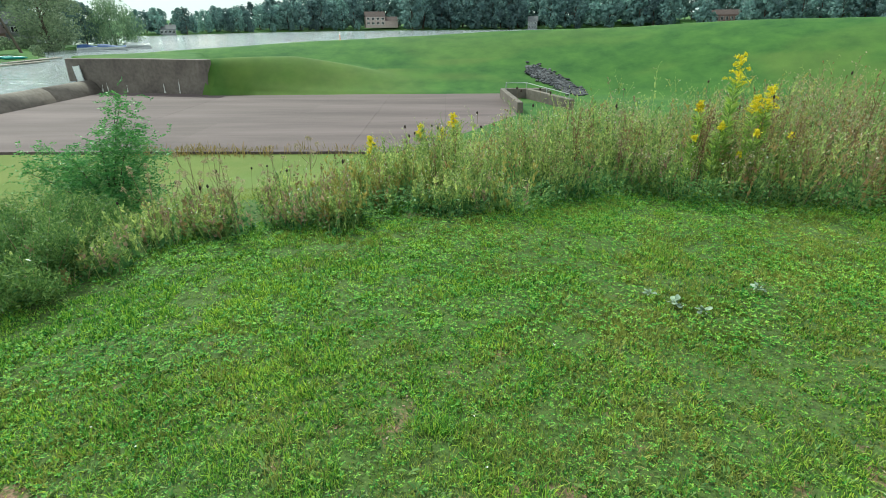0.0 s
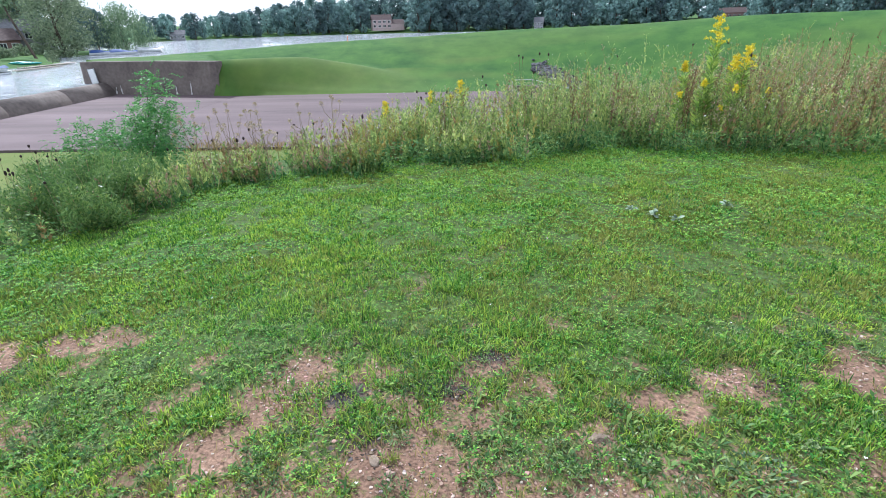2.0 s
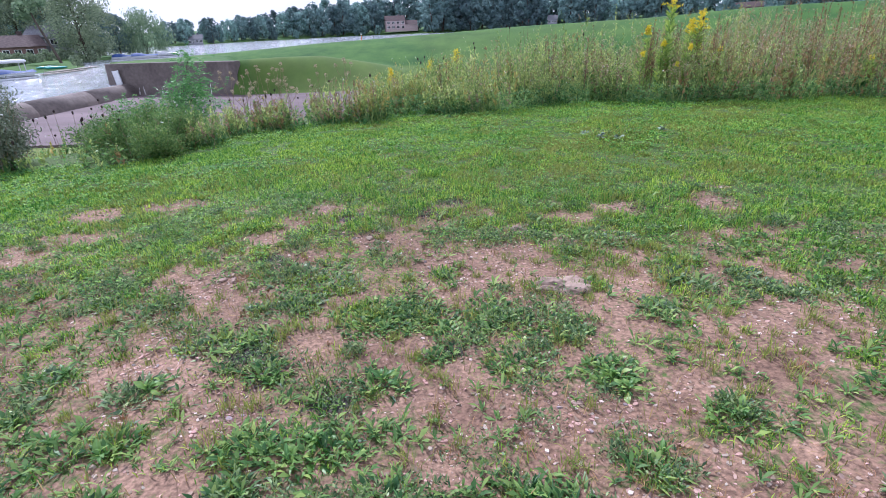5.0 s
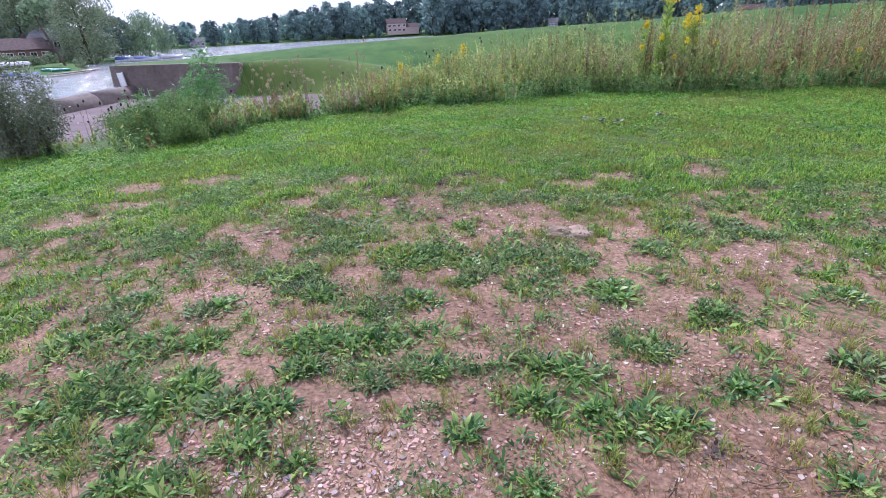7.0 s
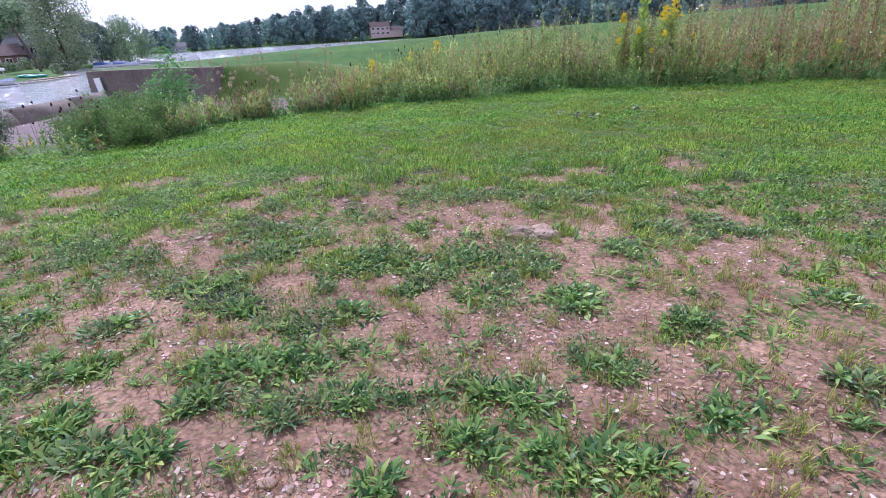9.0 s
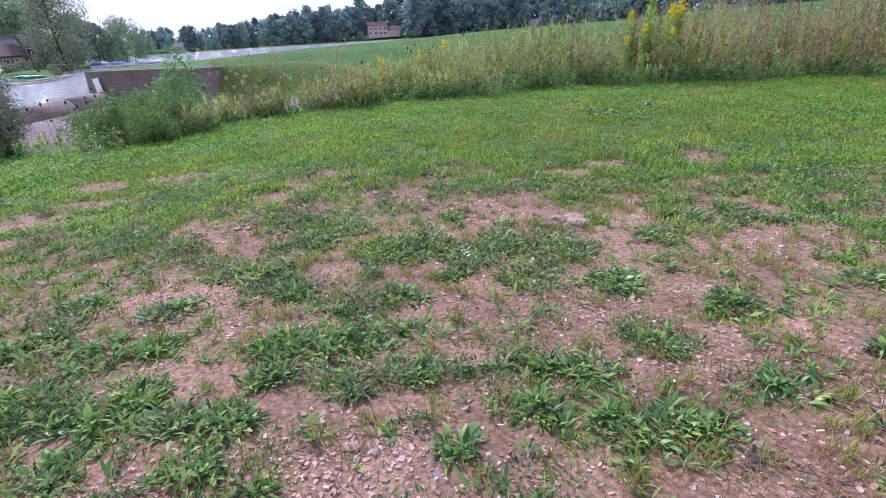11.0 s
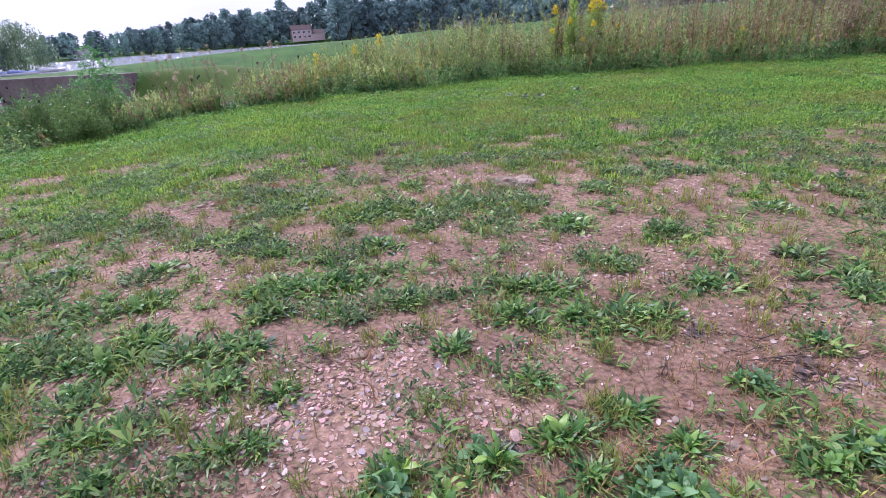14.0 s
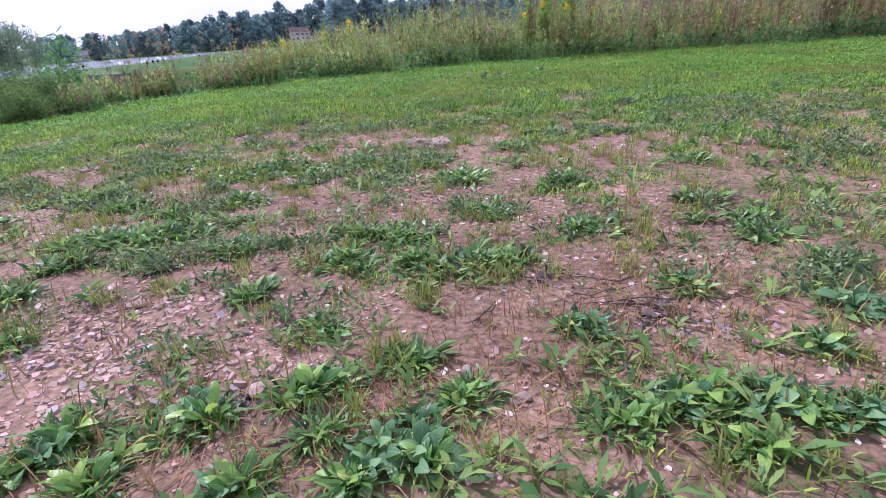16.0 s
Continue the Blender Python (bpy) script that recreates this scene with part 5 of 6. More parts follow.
SCREE = [(-0.13, -1.78, 0.3, 0.17), (-0.42, -1.84, 0.22, 0.16), (0.05, -1.92, 0.2, 0.1), (-0.6, -1.74, 0.14, 0.14), (-0.15, -1.58, 0.16, 0.1), (0.8, -1.36, 0.18, 0.1),
         (0.95, -1.98, 0.12, 0.06), (1.2, -1.5, 0.16, 0.14), (0.55, -1.0, 0.16, 0.1), (-0.55, -1.03, 0.14, 0.14), (-1.0, -0.65, 0.16, 0.14), (-1.03, -0.03, 0.16, 0.12),
         (0.05, 0.28, 0.16, 0.16), (-0.28, 0.49, 0.18, 0.14), (0.14, -0.05, 0.14, 0.1), (-0.82, 1.0, 0.14, 0.2), (1.22, 0.93, 0.13, 0.14), (-1.02, -0.5, 0.14, 0.1)]


def build_gravel():
    rng = np.random.default_rng(31)
    x, y = sample(rng, 90000, 0, 5.2)
    c = cover_of(x, y)
    gravelly = 0.22 + 0.9 * smooth(0.42, 0.62, fnoise(x * 2.1, y * 2.1, 15))
    for px, py, rx, ry in SCREE:
        gravelly = gravelly + 1.3 * np.exp(-(((x - px) / rx) ** 2 + ((y - py) / ry) ** 2))
    keep = rng.random(len(x)) < (1 - c) ** 1.5 * gravelly * (0.6 + 0.3 * smooth(-0.4, -1.4, y))
    x, y = x[keep][:24000], y[keep][:24000]
    s = 0.002 + 0.0105 * rng.random(len(x)) ** 2.8
    half = len(x) * 3 // 4
    scatter_chips("gravel", x[:half], y[:half], s[:half], M_PEBBLE, 32, "loose pinkish shale chips and gravel on bare soil", "gravel")
    scatter_chips("pale_gravel", x[half:], y[half:], s[half:], M_PALE_CHIP, 33, "paler beige stone chips among the gravel", "gravel")
    cx, cy, cs = [], [], []
    for px, py, rx, ry in SCREE:
        m = int((15000 if py < -1.5 else 6000) * rx * ry)
        cx.append(rng.normal(px, rx * 0.62, m)), cy.append(rng.normal(py, ry * 0.62, m)), cs.append(0.003 + 0.0115 * rng.random(m) ** 2.6)
    cx, cy, cs = np.concatenate(cx), np.concatenate(cy), np.concatenate(cs)
    dull = rng.random(len(cx)) < 0.15
    scatter_chips("shale_chips", cx[~dull], cy[~dull], cs[~dull], M_PEBBLE, 35, "flat pinkish-beige shale chips lying close together", "shale chips")
    scatter_chips("slate_chips", cx[dull], cy[dull], cs[dull], M_SLATE, 36, "flat purple-grey slate chips on the soil", "slate chips")


M_SLATE = material("slate", (0.2, 0.16, 0.16), (0.38, 0.315, 0.3), 6.0, 0.7, island=0.45)
M_PALE_CHIP = material("pale_stone_chip", (0.42, 0.32, 0.26), (0.62, 0.52, 0.44), 8.0, 0.8, island=0.3)
build_gravel()

STONES = [(0.66, -0.12, 0.145), (-0.99, 0.02, 0.035), (-1.06, 0.03, 0.03), (-0.73, -0.49, 0.024), (-1.01, -0.5, 0.022), (0.5, 0.61, 0.045), (-0.37, 0.5, 0.03), (-0.3, 0.44, 0.022),
          (0.79, -1.65, 0.024), (1.15, -1.54, 0.021), (-0.16, -1.61, 0.024), (-0.1, -1.62, 0.02), (-0.36, -1.83, 0.022), (-0.5, -1.97, 0.022), (0.18, -1.98, 0.022), (0.01, -2.0, 0.016),
          (0.9, -1.98, 0.017), (0.93, -1.97, 0.014), (0.56, -0.95, 0.02), (0.66, -1.05, 0.017), (0.59, -2.09, 0.02), (-0.3, -1.93, 0.016), (0.52, -2.0, 0.012), (1.0, -2.02, 0.013)]


def build_stones():
    shapes = [stone_mesh("field_stone", 60 + k, M_STONE, 0.5, 3 if k == 0 else 2) for k in range(5)]
    for k, (x, y, r) in enumerate(STONES):
        ob = new("field_stone", shapes[0 if r > 0.06 else 1 + k % 4])
        z = float(ground_at(x, y))
        ob.matrix_world = Matrix.Translation((x, y, z + r * (-0.02 if r > 0.06 else 0.14))) @ Matrix.Rotation(k * 1.9, 4, "Z") @ Matrix.Diagonal((r * 1.15, r * 1.0, r * (1.0 if r > 0.06 else 0.95), 1))
        tagged(ob, "large flat tan field stone sunk in the turf" if r > 0.06 else "small pale field stone lying on bare soil", "stone", "" if r > 0.06 else "stones on the bare soil")


build_stones()


def dead_twig(x, y, long, seed):
    """A dry forked twig lying on the soil."""
    rng = random.Random(seed)
    root = tagged(new("dead_twig"), "thin dark dead twig lying on the soil", "twig", "twigs on the bare soil")
    a = rng.uniform(0, 6.28)

    def run(x0, y0, ang, length, thick):
        pts = []
        for i in range(5):
            pts.append((x0, y0, float(ground_at(x0, y0)) + thick + rng.uniform(0, 0.012)))
            ang += rng.uniform(-0.35, 0.35)
            x0, y0 = x0 + math.cos(ang) * length / 4, y0 + math.sin(ang) * length / 4
        part("stem", tube(bmesh.new(), pts, (thick, thick * 0.9, thick * 0.75, thick * 0.6, thick * 0.35), 5), M_TWIG, root)
        return pts[2]

    fork = run(x, y, a, long, 0.0022)
    run(fork[0], fork[1], a + rng.choice((-0.8, 0.8)), long * 0.5, 0.0014)


M_TWIG = material("dead_twig", (0.06, 0.045, 0.038), (0.16, 0.12, 0.095), 20.0, 0.85)
for k, (tx, ty, tl) in enumerate([(0.83, -1.84, 0.16), (0.9, -1.87, 0.12), (0.78, -1.8, 0.14), (0.95, -1.83, 0.1), (0.68, -1.99, 0.1), (0.86, -1.93, 0.12), (1.02, -1.9, 0.12), (0.62, -1.78, 0.12), (0.8, -2.02, 0.08), (0.12, -2.12, 0.12), (0.3, -2.08, 0.1), (0.93, -1.76, 0.13)]):
    dead_twig(tx, ty, tl, 900 + k)


# ---- broad-leaved rosettes ----
def veined(m, pale):
    """Gives a leaf material a paler midrib and side veins in relief, along the leaf's own axes."""
    n, l = m.node_tree.nodes, m.node_tree.links
    b = n["Principled BSDF"]
    colour = b.inputs["Base Color"].links[0].from_socket
    tc, sep, side = n.new("ShaderNodeTexCoord"), n.new("ShaderNodeSeparateXYZ"), n.new("ShaderNodeMath")
    l.new(tc.outputs["Object"], sep.inputs["Vector"])
    side.operation = "ABSOLUTE"
    l.new(sep.outputs["Y"], side.inputs[0])
    rib = n.new("ShaderNodeMapRange")
    rib.inputs["From Min"].default_value, rib.inputs["From Max"].default_value = 0.0005, 0.0018
    rib.inputs["To Min"].default_value, rib.inputs["To Max"].default_value = 0.75, 0.0
    l.new(side.outputs["Value"], rib.inputs["Value"])
    mx = n.new("ShaderNodeMix")
    mx.data_type = "RGBA"
    mx.inputs["B"].default_value = (*pale, 1)
    l.new(rib.outputs["Result"], mx.inputs["Factor"]), l.new(colour, mx.inputs["A"])
    for node in n:
        if node.bl_idname in ("ShaderNodeBsdfPrincipled", "ShaderNodeBsdfTranslucent"):
            l.new(mx.outputs["Result"], node.inputs["Base Color" if node == b else "Color"])
    slant, wave, bp = n.new("ShaderNodeMath"), n.new("ShaderNodeMath"), n.new("ShaderNodeBump")
    slant.operation, wave.operation = "MULTIPLY_ADD", "SINE"
    slant.inputs[1].default_value = -1.1
    l.new(side.outputs["Value"], slant.inputs[0]), l.new(sep.outputs["X"], slant.inputs[2])
    many = n.new("ShaderNodeMath")
    many.operation = "MULTIPLY"
    many.inputs[1].default_value = 620.0
    l.new(slant.outputs["Value"], many.inputs[0]), l.new(many.outputs["Value"], wave.inputs[0])
    bp.inputs["Strength"].default_value, bp.inputs["Distance"].default_value = 0.35, 0.0003
    l.new(wave.outputs["Value"], bp.inputs["Height"]), l.new(bp.outputs["Normal"], b.inputs["Normal"])
    return m


M_ROSETTE = veined(material("plantain_leaf", (0.11, 0.275, 0.05), (0.24, 0.44, 0.09), 16.0, 0.4, obj=0.5, spec=0.45, through_light=0.42), (0.24, 0.42, 0.15))
M_DULL_LEAF = veined(material("dull_broad_leaf", (0.09, 0.22, 0.085), (0.18, 0.34, 0.14), 16.0, 0.55, obj=0.35, spec=0.3, through_light=0.3), (0.2, 0.34, 0.18))
M_STRAP = veined(material("strap_leaf", (0.1, 0.245, 0.055), (0.22, 0.4, 0.095), 14.0, 0.42, obj=0.55, spec=0.45, through_light=0.4), (0.22, 0.4, 0.14))


def leaf_mesh(name, long, wide, arch, seed, material_):
    """One leaf along +x on a short stalk, ovate, that rises and droops, folded along its midrib, with a wavy rim."""
    bm = bmesh.new()
    rows, n, stalk = [], 9, 0.2
    for i in range(n):
        t = i / (n - 1)
        u = max(0.0, (t - stalk) / (1 - stalk))
        w = wide * (0.05 + 0.45 * math.sin(math.pi * min(0.985, u) ** 1.35) ** 0.62)
        x = long * (t - 0.14 * t * t)
        z = long * arch * (t - 0.95 * t * t)
        row = []
        for k in (-1, -0.5, 0, 0.5, 1):
            wav = 0.09 * wide * abs(k) * math.sin(8 * t + seed + 2 * k)
            row.append(bm.verts.new((x - 0.05 * long * k * k * (t < 0.9), k * w, z + 0.3 * abs(k) * w - 0.1 * k * k * w + wav)))
        rows.append(row)
    for a, b in zip(rows, rows[1:]):
        for i in range(4):
            bm.faces.new((a[i], b[i], b[i + 1], a[i + 1])).smooth = True
    me = bpy.data.meshes.new(name)
    bm.to_mesh(me), bm.free()
    me.materials.append(material_)
    return me


def rosette(name, seed, leaves, material_, label, category, narrow=0.3, group="", upright=62):
    rng = random.Random(seed)
    shapes = [leaf_mesh("leaf", 0.1, 0.1 * narrow * s, a, seed + k, material_) for k, (s, a) in enumerate(((1.0, 0.5), (1.3, 0.35), (0.8, 0.75), (1.1, 0.2)))]
    root = tagged(new(name), label, category, group)
    for k in range(leaves):
        ob = new("leaf", shapes[rng.randrange(4)])
        inner = k / leaves
        ob.matrix_local = Matrix.Translation((rng.uniform(-0.015, 0.015), rng.uniform(-0.015, 0.015), 0)) @ Matrix.Rotation(k * 2.4 + rng.uniform(-0.9, 0.9), 4, "Z") @ Matrix.Rotation(-radians(4 + upright * inner + rng.uniform(-12, 12)), 4, "Y") @ Matrix.Rotation(rng.uniform(-0.8, 0.8), 4, "X") @ Matrix.Scale(rng.uniform(0.5, 1.2) * (1 - 0.25 * inner), 4)
        ob.parent = root
    return root


def cushion(rng, x, y, r, mat, label, wide, tall, dense=1500, name="weed_cushion"):
    """A low clump of many narrow leaves, taller in the middle and ragged at its rim."""
    n = int(40 + dense * r)
    a, q = rng.uniform(0, 6.283, n), rng.random(n) ** 0.6
    rim = 0.5 + 0.85 * fnoise(np.cos(a) * 1.6 + x * 9, np.sin(a) * 1.6 + y * 9, 19)
    px, py = x + np.cos(a) * q * r * 1.15 * rim, y + np.sin(a) * q * r * 0.95 * rim
    foot = np.stack([px, py, ground_at(px, py) - 0.002], -1)
    b = a + rng.normal(0, 0.9, n)
    up = rng.uniform(0.3, 2.4, n) * (1.2 - 0.7 * q)
    ln = rng.uniform(*tall, n)
    d = np.stack([np.cos(b), np.sin(b), up], -1)
    d /= np.linalg.norm(d, axis=1, keepdims=True)
    side = np.stack([-np.sin(b), np.cos(b), rng.normal(0, 0.35, n)], -1) * (ln * rng.uniform(*wide, n))[:, None]
    mid = foot + d * (ln * 0.55)[:, None]
    tip = foot + d * ln[:, None] + np.stack([np.cos(b) * ln * 0.18, np.sin(b) * ln * 0.18, -0.2 * ln], -1)
    v = np.stack([foot - side * 0.3, foot + side * 0.3, mid + side, tip + side * 0.14, tip - side * 0.14, mid - side], 1).reshape(-1, 3)
    k6 = np.arange(n)[:, None] * 6
    f = np.concatenate([k6 + [0, 1, 2, 5], k6 + [5, 2, 3, 4]], 1).reshape(-1, 4)
    base = float(ground_at(x, y))
    root = tagged(new(name), label, "weed", "leafy cushions on the bare ground")
    root.location = (x, y, base)
    tagged(part("foliage", mesh_from("foliage", v - np.array((x, y, base)), f, mat), mat, root), kind="stuff")


def build_rosettes():
    rng = random.Random(5)
    plantain = [rosette("plantain_rosette", 100 + 7 * k, 11 + 2 * k, (M_ROSETTE, M_DULL_LEAF, M_ROSETTE)[k], ("bright green plantain rosette with ovate leaves", "dull grey-green plantain rosette on bare soil", "leafy green plantain rosette at the soil's edge")[k], "weed", (0.34, 0.38, 0.3)[k], "plantain on the bare ground", 58) for k in range(3)]
    strap = [rosette("strap_leaved_rosette", 140 + 7 * k, 15 + 2 * k, M_STRAP, "green strap-leaved weed rosette on bare soil", "weed", (0.2, 0.25, 0.17)[k], "strap-leaved rosettes on the bare ground", 66) for k in range(3)]
    used = set()

    def put(kind, x, y, s):
        m = Matrix.Translation((x, y, float(ground_at(x, y)) + 0.003)) @ Matrix.Rotation(rng.random() * 6.28, 4, "Z")
        if kind not in used:
            used.add(kind)
            kind.matrix_basis = m
            ob = kind
        else:
            ob = copy_thing(kind, m)
        ob.scale = (s, s, s)

    for x, y, r in CLUMP_NEAR:
        broad = x > -0.2
        for j in range(2):
            put(rng.choice(plantain if broad else strap), x + rng.uniform(-0.8, 0.8) * r * j, y + rng.uniform(-0.8, 0.8) * r * j, (0.54 if broad else 0.5) * rng.uniform(0.7, 1.2))
    for x, y, r in CLUMP_EAST + CLUMP_WEST:
        for j in range(2 if r > 0.075 else 1):
            put(rng.choice(strap), x + rng.uniform(-0.7, 0.7) * r, y + rng.uniform(-0.7, 0.7) * r, rng.uniform(0.45, 0.8) * min(1, 0.55 + 4 * r))
    crng = np.random.default_rng(515)
    for x, y, r in CLUMP_EAST + CLUMP_WEST:
        dull = (fnoise(x * 3.1, y * 3.1, 207) > 0.58)
        cushion(crng, x, y, r * 0.95, M_MAT if dull else M_CUSHION, "grey-green tangle of small-leaved weeds on bare soil" if dull else "low loose cushion of narrow green weed leaves", (0.07, 0.18), (0.014, 0.052), 1050)
    for x, y, r in CLUMP_NORTH:
        dull = x < -0.3 or x > 0.9
        cushion(crng, x, y, r, M_MAT if dull else M_CUSHION, "low grey-green weed patch in the worn turf" if dull else "bright green leafy weed patch in the worn turf", (0.12, 0.3), (0.01, 0.034), 1900)
    for x, y, r in CLUMP_NEAR:
        cushion(crng, x, y, r * 0.9, M_CUSHION, "small leaves and grass at a rosette's foot", (0.05, 0.12), (0.015, 0.045))
    pale = rosette("mullein_rosette", 150, 11, M_PALE_LEAF, "silvery grey-green mullein rosette in the lawn", "weed", 0.42, "grey rosettes in the lawn")
    pale.matrix_basis = Matrix.Translation((1.6, 3.1, float(ground_at(1.6, 3.1)) + 0.02))
    pale.scale = (1.1, 1.1, 0.7)
    for x, y, s in ((1.74, 2.98, 0.85), (2.27, 3.26, 0.9), (1.46, 3.22, 0.7)):
        ob = copy_thing(pale, Matrix.Translation((x, y, float(ground_at(x, y)) + 0.03)) @ Matrix.Rotation(x * 3, 4, "Z"))
        ob.scale = (s, s, s * 0.8)


BURDOCK_AT = (5.75, 4.75)


def build_burdock():
    b = rosette('burdock', 170, 9, M_BURDOCK, 'burdock with large pale green leaves at the weeds\' foot', 'weed', 0.62)
    b.matrix_basis = Matrix.Translation((*BURDOCK_AT, float(ground_at(*BURDOCK_AT)) + 0.03))
    b.scale = (1.7, 1.7, 1.7)


M_CUSHION = material('cushion_leaf', (0.075, 0.2, 0.05), (0.21, 0.375, 0.095), 7.0, 0.42, island=0.75, spec=0.4, through_light=0.4)
M_BURDOCK = material('burdock_leaf', (0.12, 0.22, 0.07), (0.2, 0.32, 0.11), 9.0, 0.5, bump=0.003, bump_scale=50, obj=0.2, through_light=0.25)
build_burdock()
M_PALE_LEAF = material("felted_leaf", (0.19, 0.26, 0.175), (0.29, 0.36, 0.26), 12.0, 0.8, bump=0.002, bump_scale=80, obj=0.2)
build_rosettes()


# ---- weeds along the lip ----
H_X = np.array([-7.5, -5, -4, -3, -2.2, -1.4, -0.6, 0.2, 1, 2.2, 3.4, 4.4, 5.5, 7, 12])
H_Z = np.array([0.3, 0.3, 0.38, 0.42, 0.42, 0.48, 0.58, 0.74, 0.9, 0.97, 1.0, 1.12, 1.24, 1.24, 1.15])
DEPTH_X = np.array([-7.5, -3.2, -2.4, -1.5, -0.5, 1, 4, 12])
DEPTH_Z = np.array([1.6, 1.4, 0.8, 1.0, 1.9, 2.4, 3.0, 3.0])


def weed_points(rng, n):
    x = rng.uniform(-6.6, 10.5, n)
    dens = np.interp(x, [-6.6, -4.6, -3.6, -3.0, -2.3, -1.7, -0.8, 10.5], [0.02, 0.03, 0.08, 0.4, 0.5, 0.42, 0.9, 1])
    u = rng.random(n) ** 1.15
    y = weed_front(x) + u * np.interp(x, DEPTH_X, DEPTH_Z)
    keep = rng.random(n) < dens * smooth(0.36, 0.54, fnoise(x * 4.0, y * 2.2, 57)) + 0.06 * dens
    x, y, u = x[keep], y[keep], u[keep]
    tall = np.interp(x, H_X, H_Z) * (0.42 + 0.8 * fnoise(x * 1.7, y * 1.7, 51)) * (0.72 + 0.4 * np.minimum(1, u * 3))
    return x, y, tall * rng.uniform(0.62, 1.12, len(x))


def strips(a, b, wa, wb, rng):
    """Thin flat stems from points a to points b."""
    d = b - a
    s = np.cross(d, rng.normal(0, 1, d.shape))
    s /= np.linalg.norm(s, axis=1, keepdims=True) + 1e-9
    return np.stack([a - s * wa, a + s * wa, b + s * wb, b - s * wb], 1)


def quad_stuff(name, quads, material_, label, category):
    v = np.concatenate(quads).reshape(-1, 3)
    return tagged(new(name, mesh_from(name, v, np.arange(len(v)).reshape(-1, 4), material_)), label, category, kind="stuff")


M_DOCK = material("dock_seed", (0.14, 0.09, 0.05), (0.3, 0.2, 0.105), 2.5, 0.8, island=0.4, through_light=0.3)


def build_weeds():
    rng = np.random.default_rng(303)
    green, dark, stalk, seed, white, rust, yellow, dock = [], [], [], [], [], [], [], []
    x, y, h = weed_points(rng, 7600)
    n = len(x)
    z = ground_at(x, y)
    foot = np.stack([x, y, z - 0.03], -1)
    lean = np.stack([rng.normal(0.02, 0.14, n), rng.normal(-0.02, 0.14, n), np.ones(n)], -1)
    tip = foot + lean * h[:, None]
    mid = (foot + tip) / 2 + rng.normal(0, 0.015, (n, 3)) * (1, 1, 0)
    dryness = (smooth(-1, 6.5, x) * 0.42 + 0.4 * smooth(-0.8, -1.6, x) * smooth(-3.2, -2.6, x)) + 0.5 * (fnoise(x * 0.8, y * 0.8, 81) - 0.35)
    is_dry = rng.random(n) < dryness
    species = 0.65 * fnoise(x * 1.5, y * 0.9, 131) + 0.35 * fnoise(x * 6, y * 4, 132)
    is_rust = (species > 0.5) & (rng.random(n) < smooth(2.4, 5.2, x) * 0.5 + 0.1)
    is_yellow = (species < 0.45) & (rng.random(n) < 0.6)
    for sel, bag in ((is_dry, stalk), (~is_dry, green)):
        k = sel.sum()
        bag.append(strips(foot[sel], mid[sel], np.full((k, 1), 0.0028), np.full((k, 1), 0.0022), rng))
        bag.append(strips(mid[sel], tip[sel], np.full((k, 1), 0.0022), np.full((k, 1), 0.001), rng))
    # leaves up the stems; low ones greener, and darkened for the bed's inner shade
    for rep in range(28):
        t = rng.random(n) ** 0.85
        p = foot + (tip - foot) * t[:, None]
        a = rng.uniform(0, 6.283, n)
        d = np.stack([np.cos(a) * 0.6, np.sin(a) * 0.6, rng.uniform(0.1, 1.3, n)], -1)
        size = rng.uniform(0.03, 0.09, n) * (1.15 - 0.6 * t)
        q = slim_leaves(p, d, size, 0.24, rng)
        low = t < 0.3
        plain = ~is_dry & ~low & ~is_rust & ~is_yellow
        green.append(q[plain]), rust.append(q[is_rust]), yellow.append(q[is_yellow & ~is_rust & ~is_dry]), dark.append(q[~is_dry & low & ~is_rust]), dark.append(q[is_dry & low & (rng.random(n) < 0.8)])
        stalk.append(q[is_dry & ~low & (rng.random(n) < 0.45)])
    # side branches with small heads
    for rep in range(9):
        t = rng.uniform(0.62, 1.0, n)
        p = foot + (tip - foot) * t[:, None]
        a = rng.uniform(0, 6.283, n)
        d = np.stack([np.cos(a) * 0.6, np.sin(a) * 0.6, rng.uniform(0.5, 1.2, n)], -1) * (rng.uniform(0.04, 0.14, n) * np.minimum(1, h + 0.2))[:, None]
        br = strips(p, p + d, np.full((n, 1), 0.0014), np.full((n, 1), 0.0009), rng)
        stalk.append(br[is_dry]), green.append(br[~is_dry])
        for j in range(3):
            head = slim_leaves(p + d + rng.normal(0, 0.006, (n, 3)), rng.normal(0, 1, (n, 3)) * 0.7, rng.uniform(0.008, 0.018, n), 0.45, rng)
            pick = rng.random(n)
            seed.append(head[is_dry & (pick < 0.2 + 0.6 * smooth(-0.8, 0.8, x))]), seed.append(head[~is_dry & (pick < 0.04 + 0.24 * smooth(-0.8, 0.8, x))])
            white.append(head[~is_dry & (pick > 0.90) & (rep < 3)]), green.append(head[~is_dry & (pick > 0.3) & (pick < 0.7)])
    # dock spikes, thick with brown seed
    dx = np.concatenate([rng.uniform(2.5, 9.8, 420), rng.uniform(-1.6, 2.5, 60)])
    dy = weed_front(dx) + rng.uniform(0.15, 1.9, len(dx))
    clumped = fnoise(dx * 1.9, dy * 1.2, 77) > 0.5
    dx, dy = dx[clumped], dy[clumped]
    dh = np.interp(dx, H_X, H_Z) * rng.uniform(0.75, 1.12, len(dx))
    d0 = np.stack([dx, dy, ground_at(dx, dy) - 0.03], -1)
    d1 = d0 + np.stack([rng.normal(0, 0.07, len(dx)), rng.normal(0, 0.07, len(dx)), np.ones(len(dx))], -1) * dh[:, None]
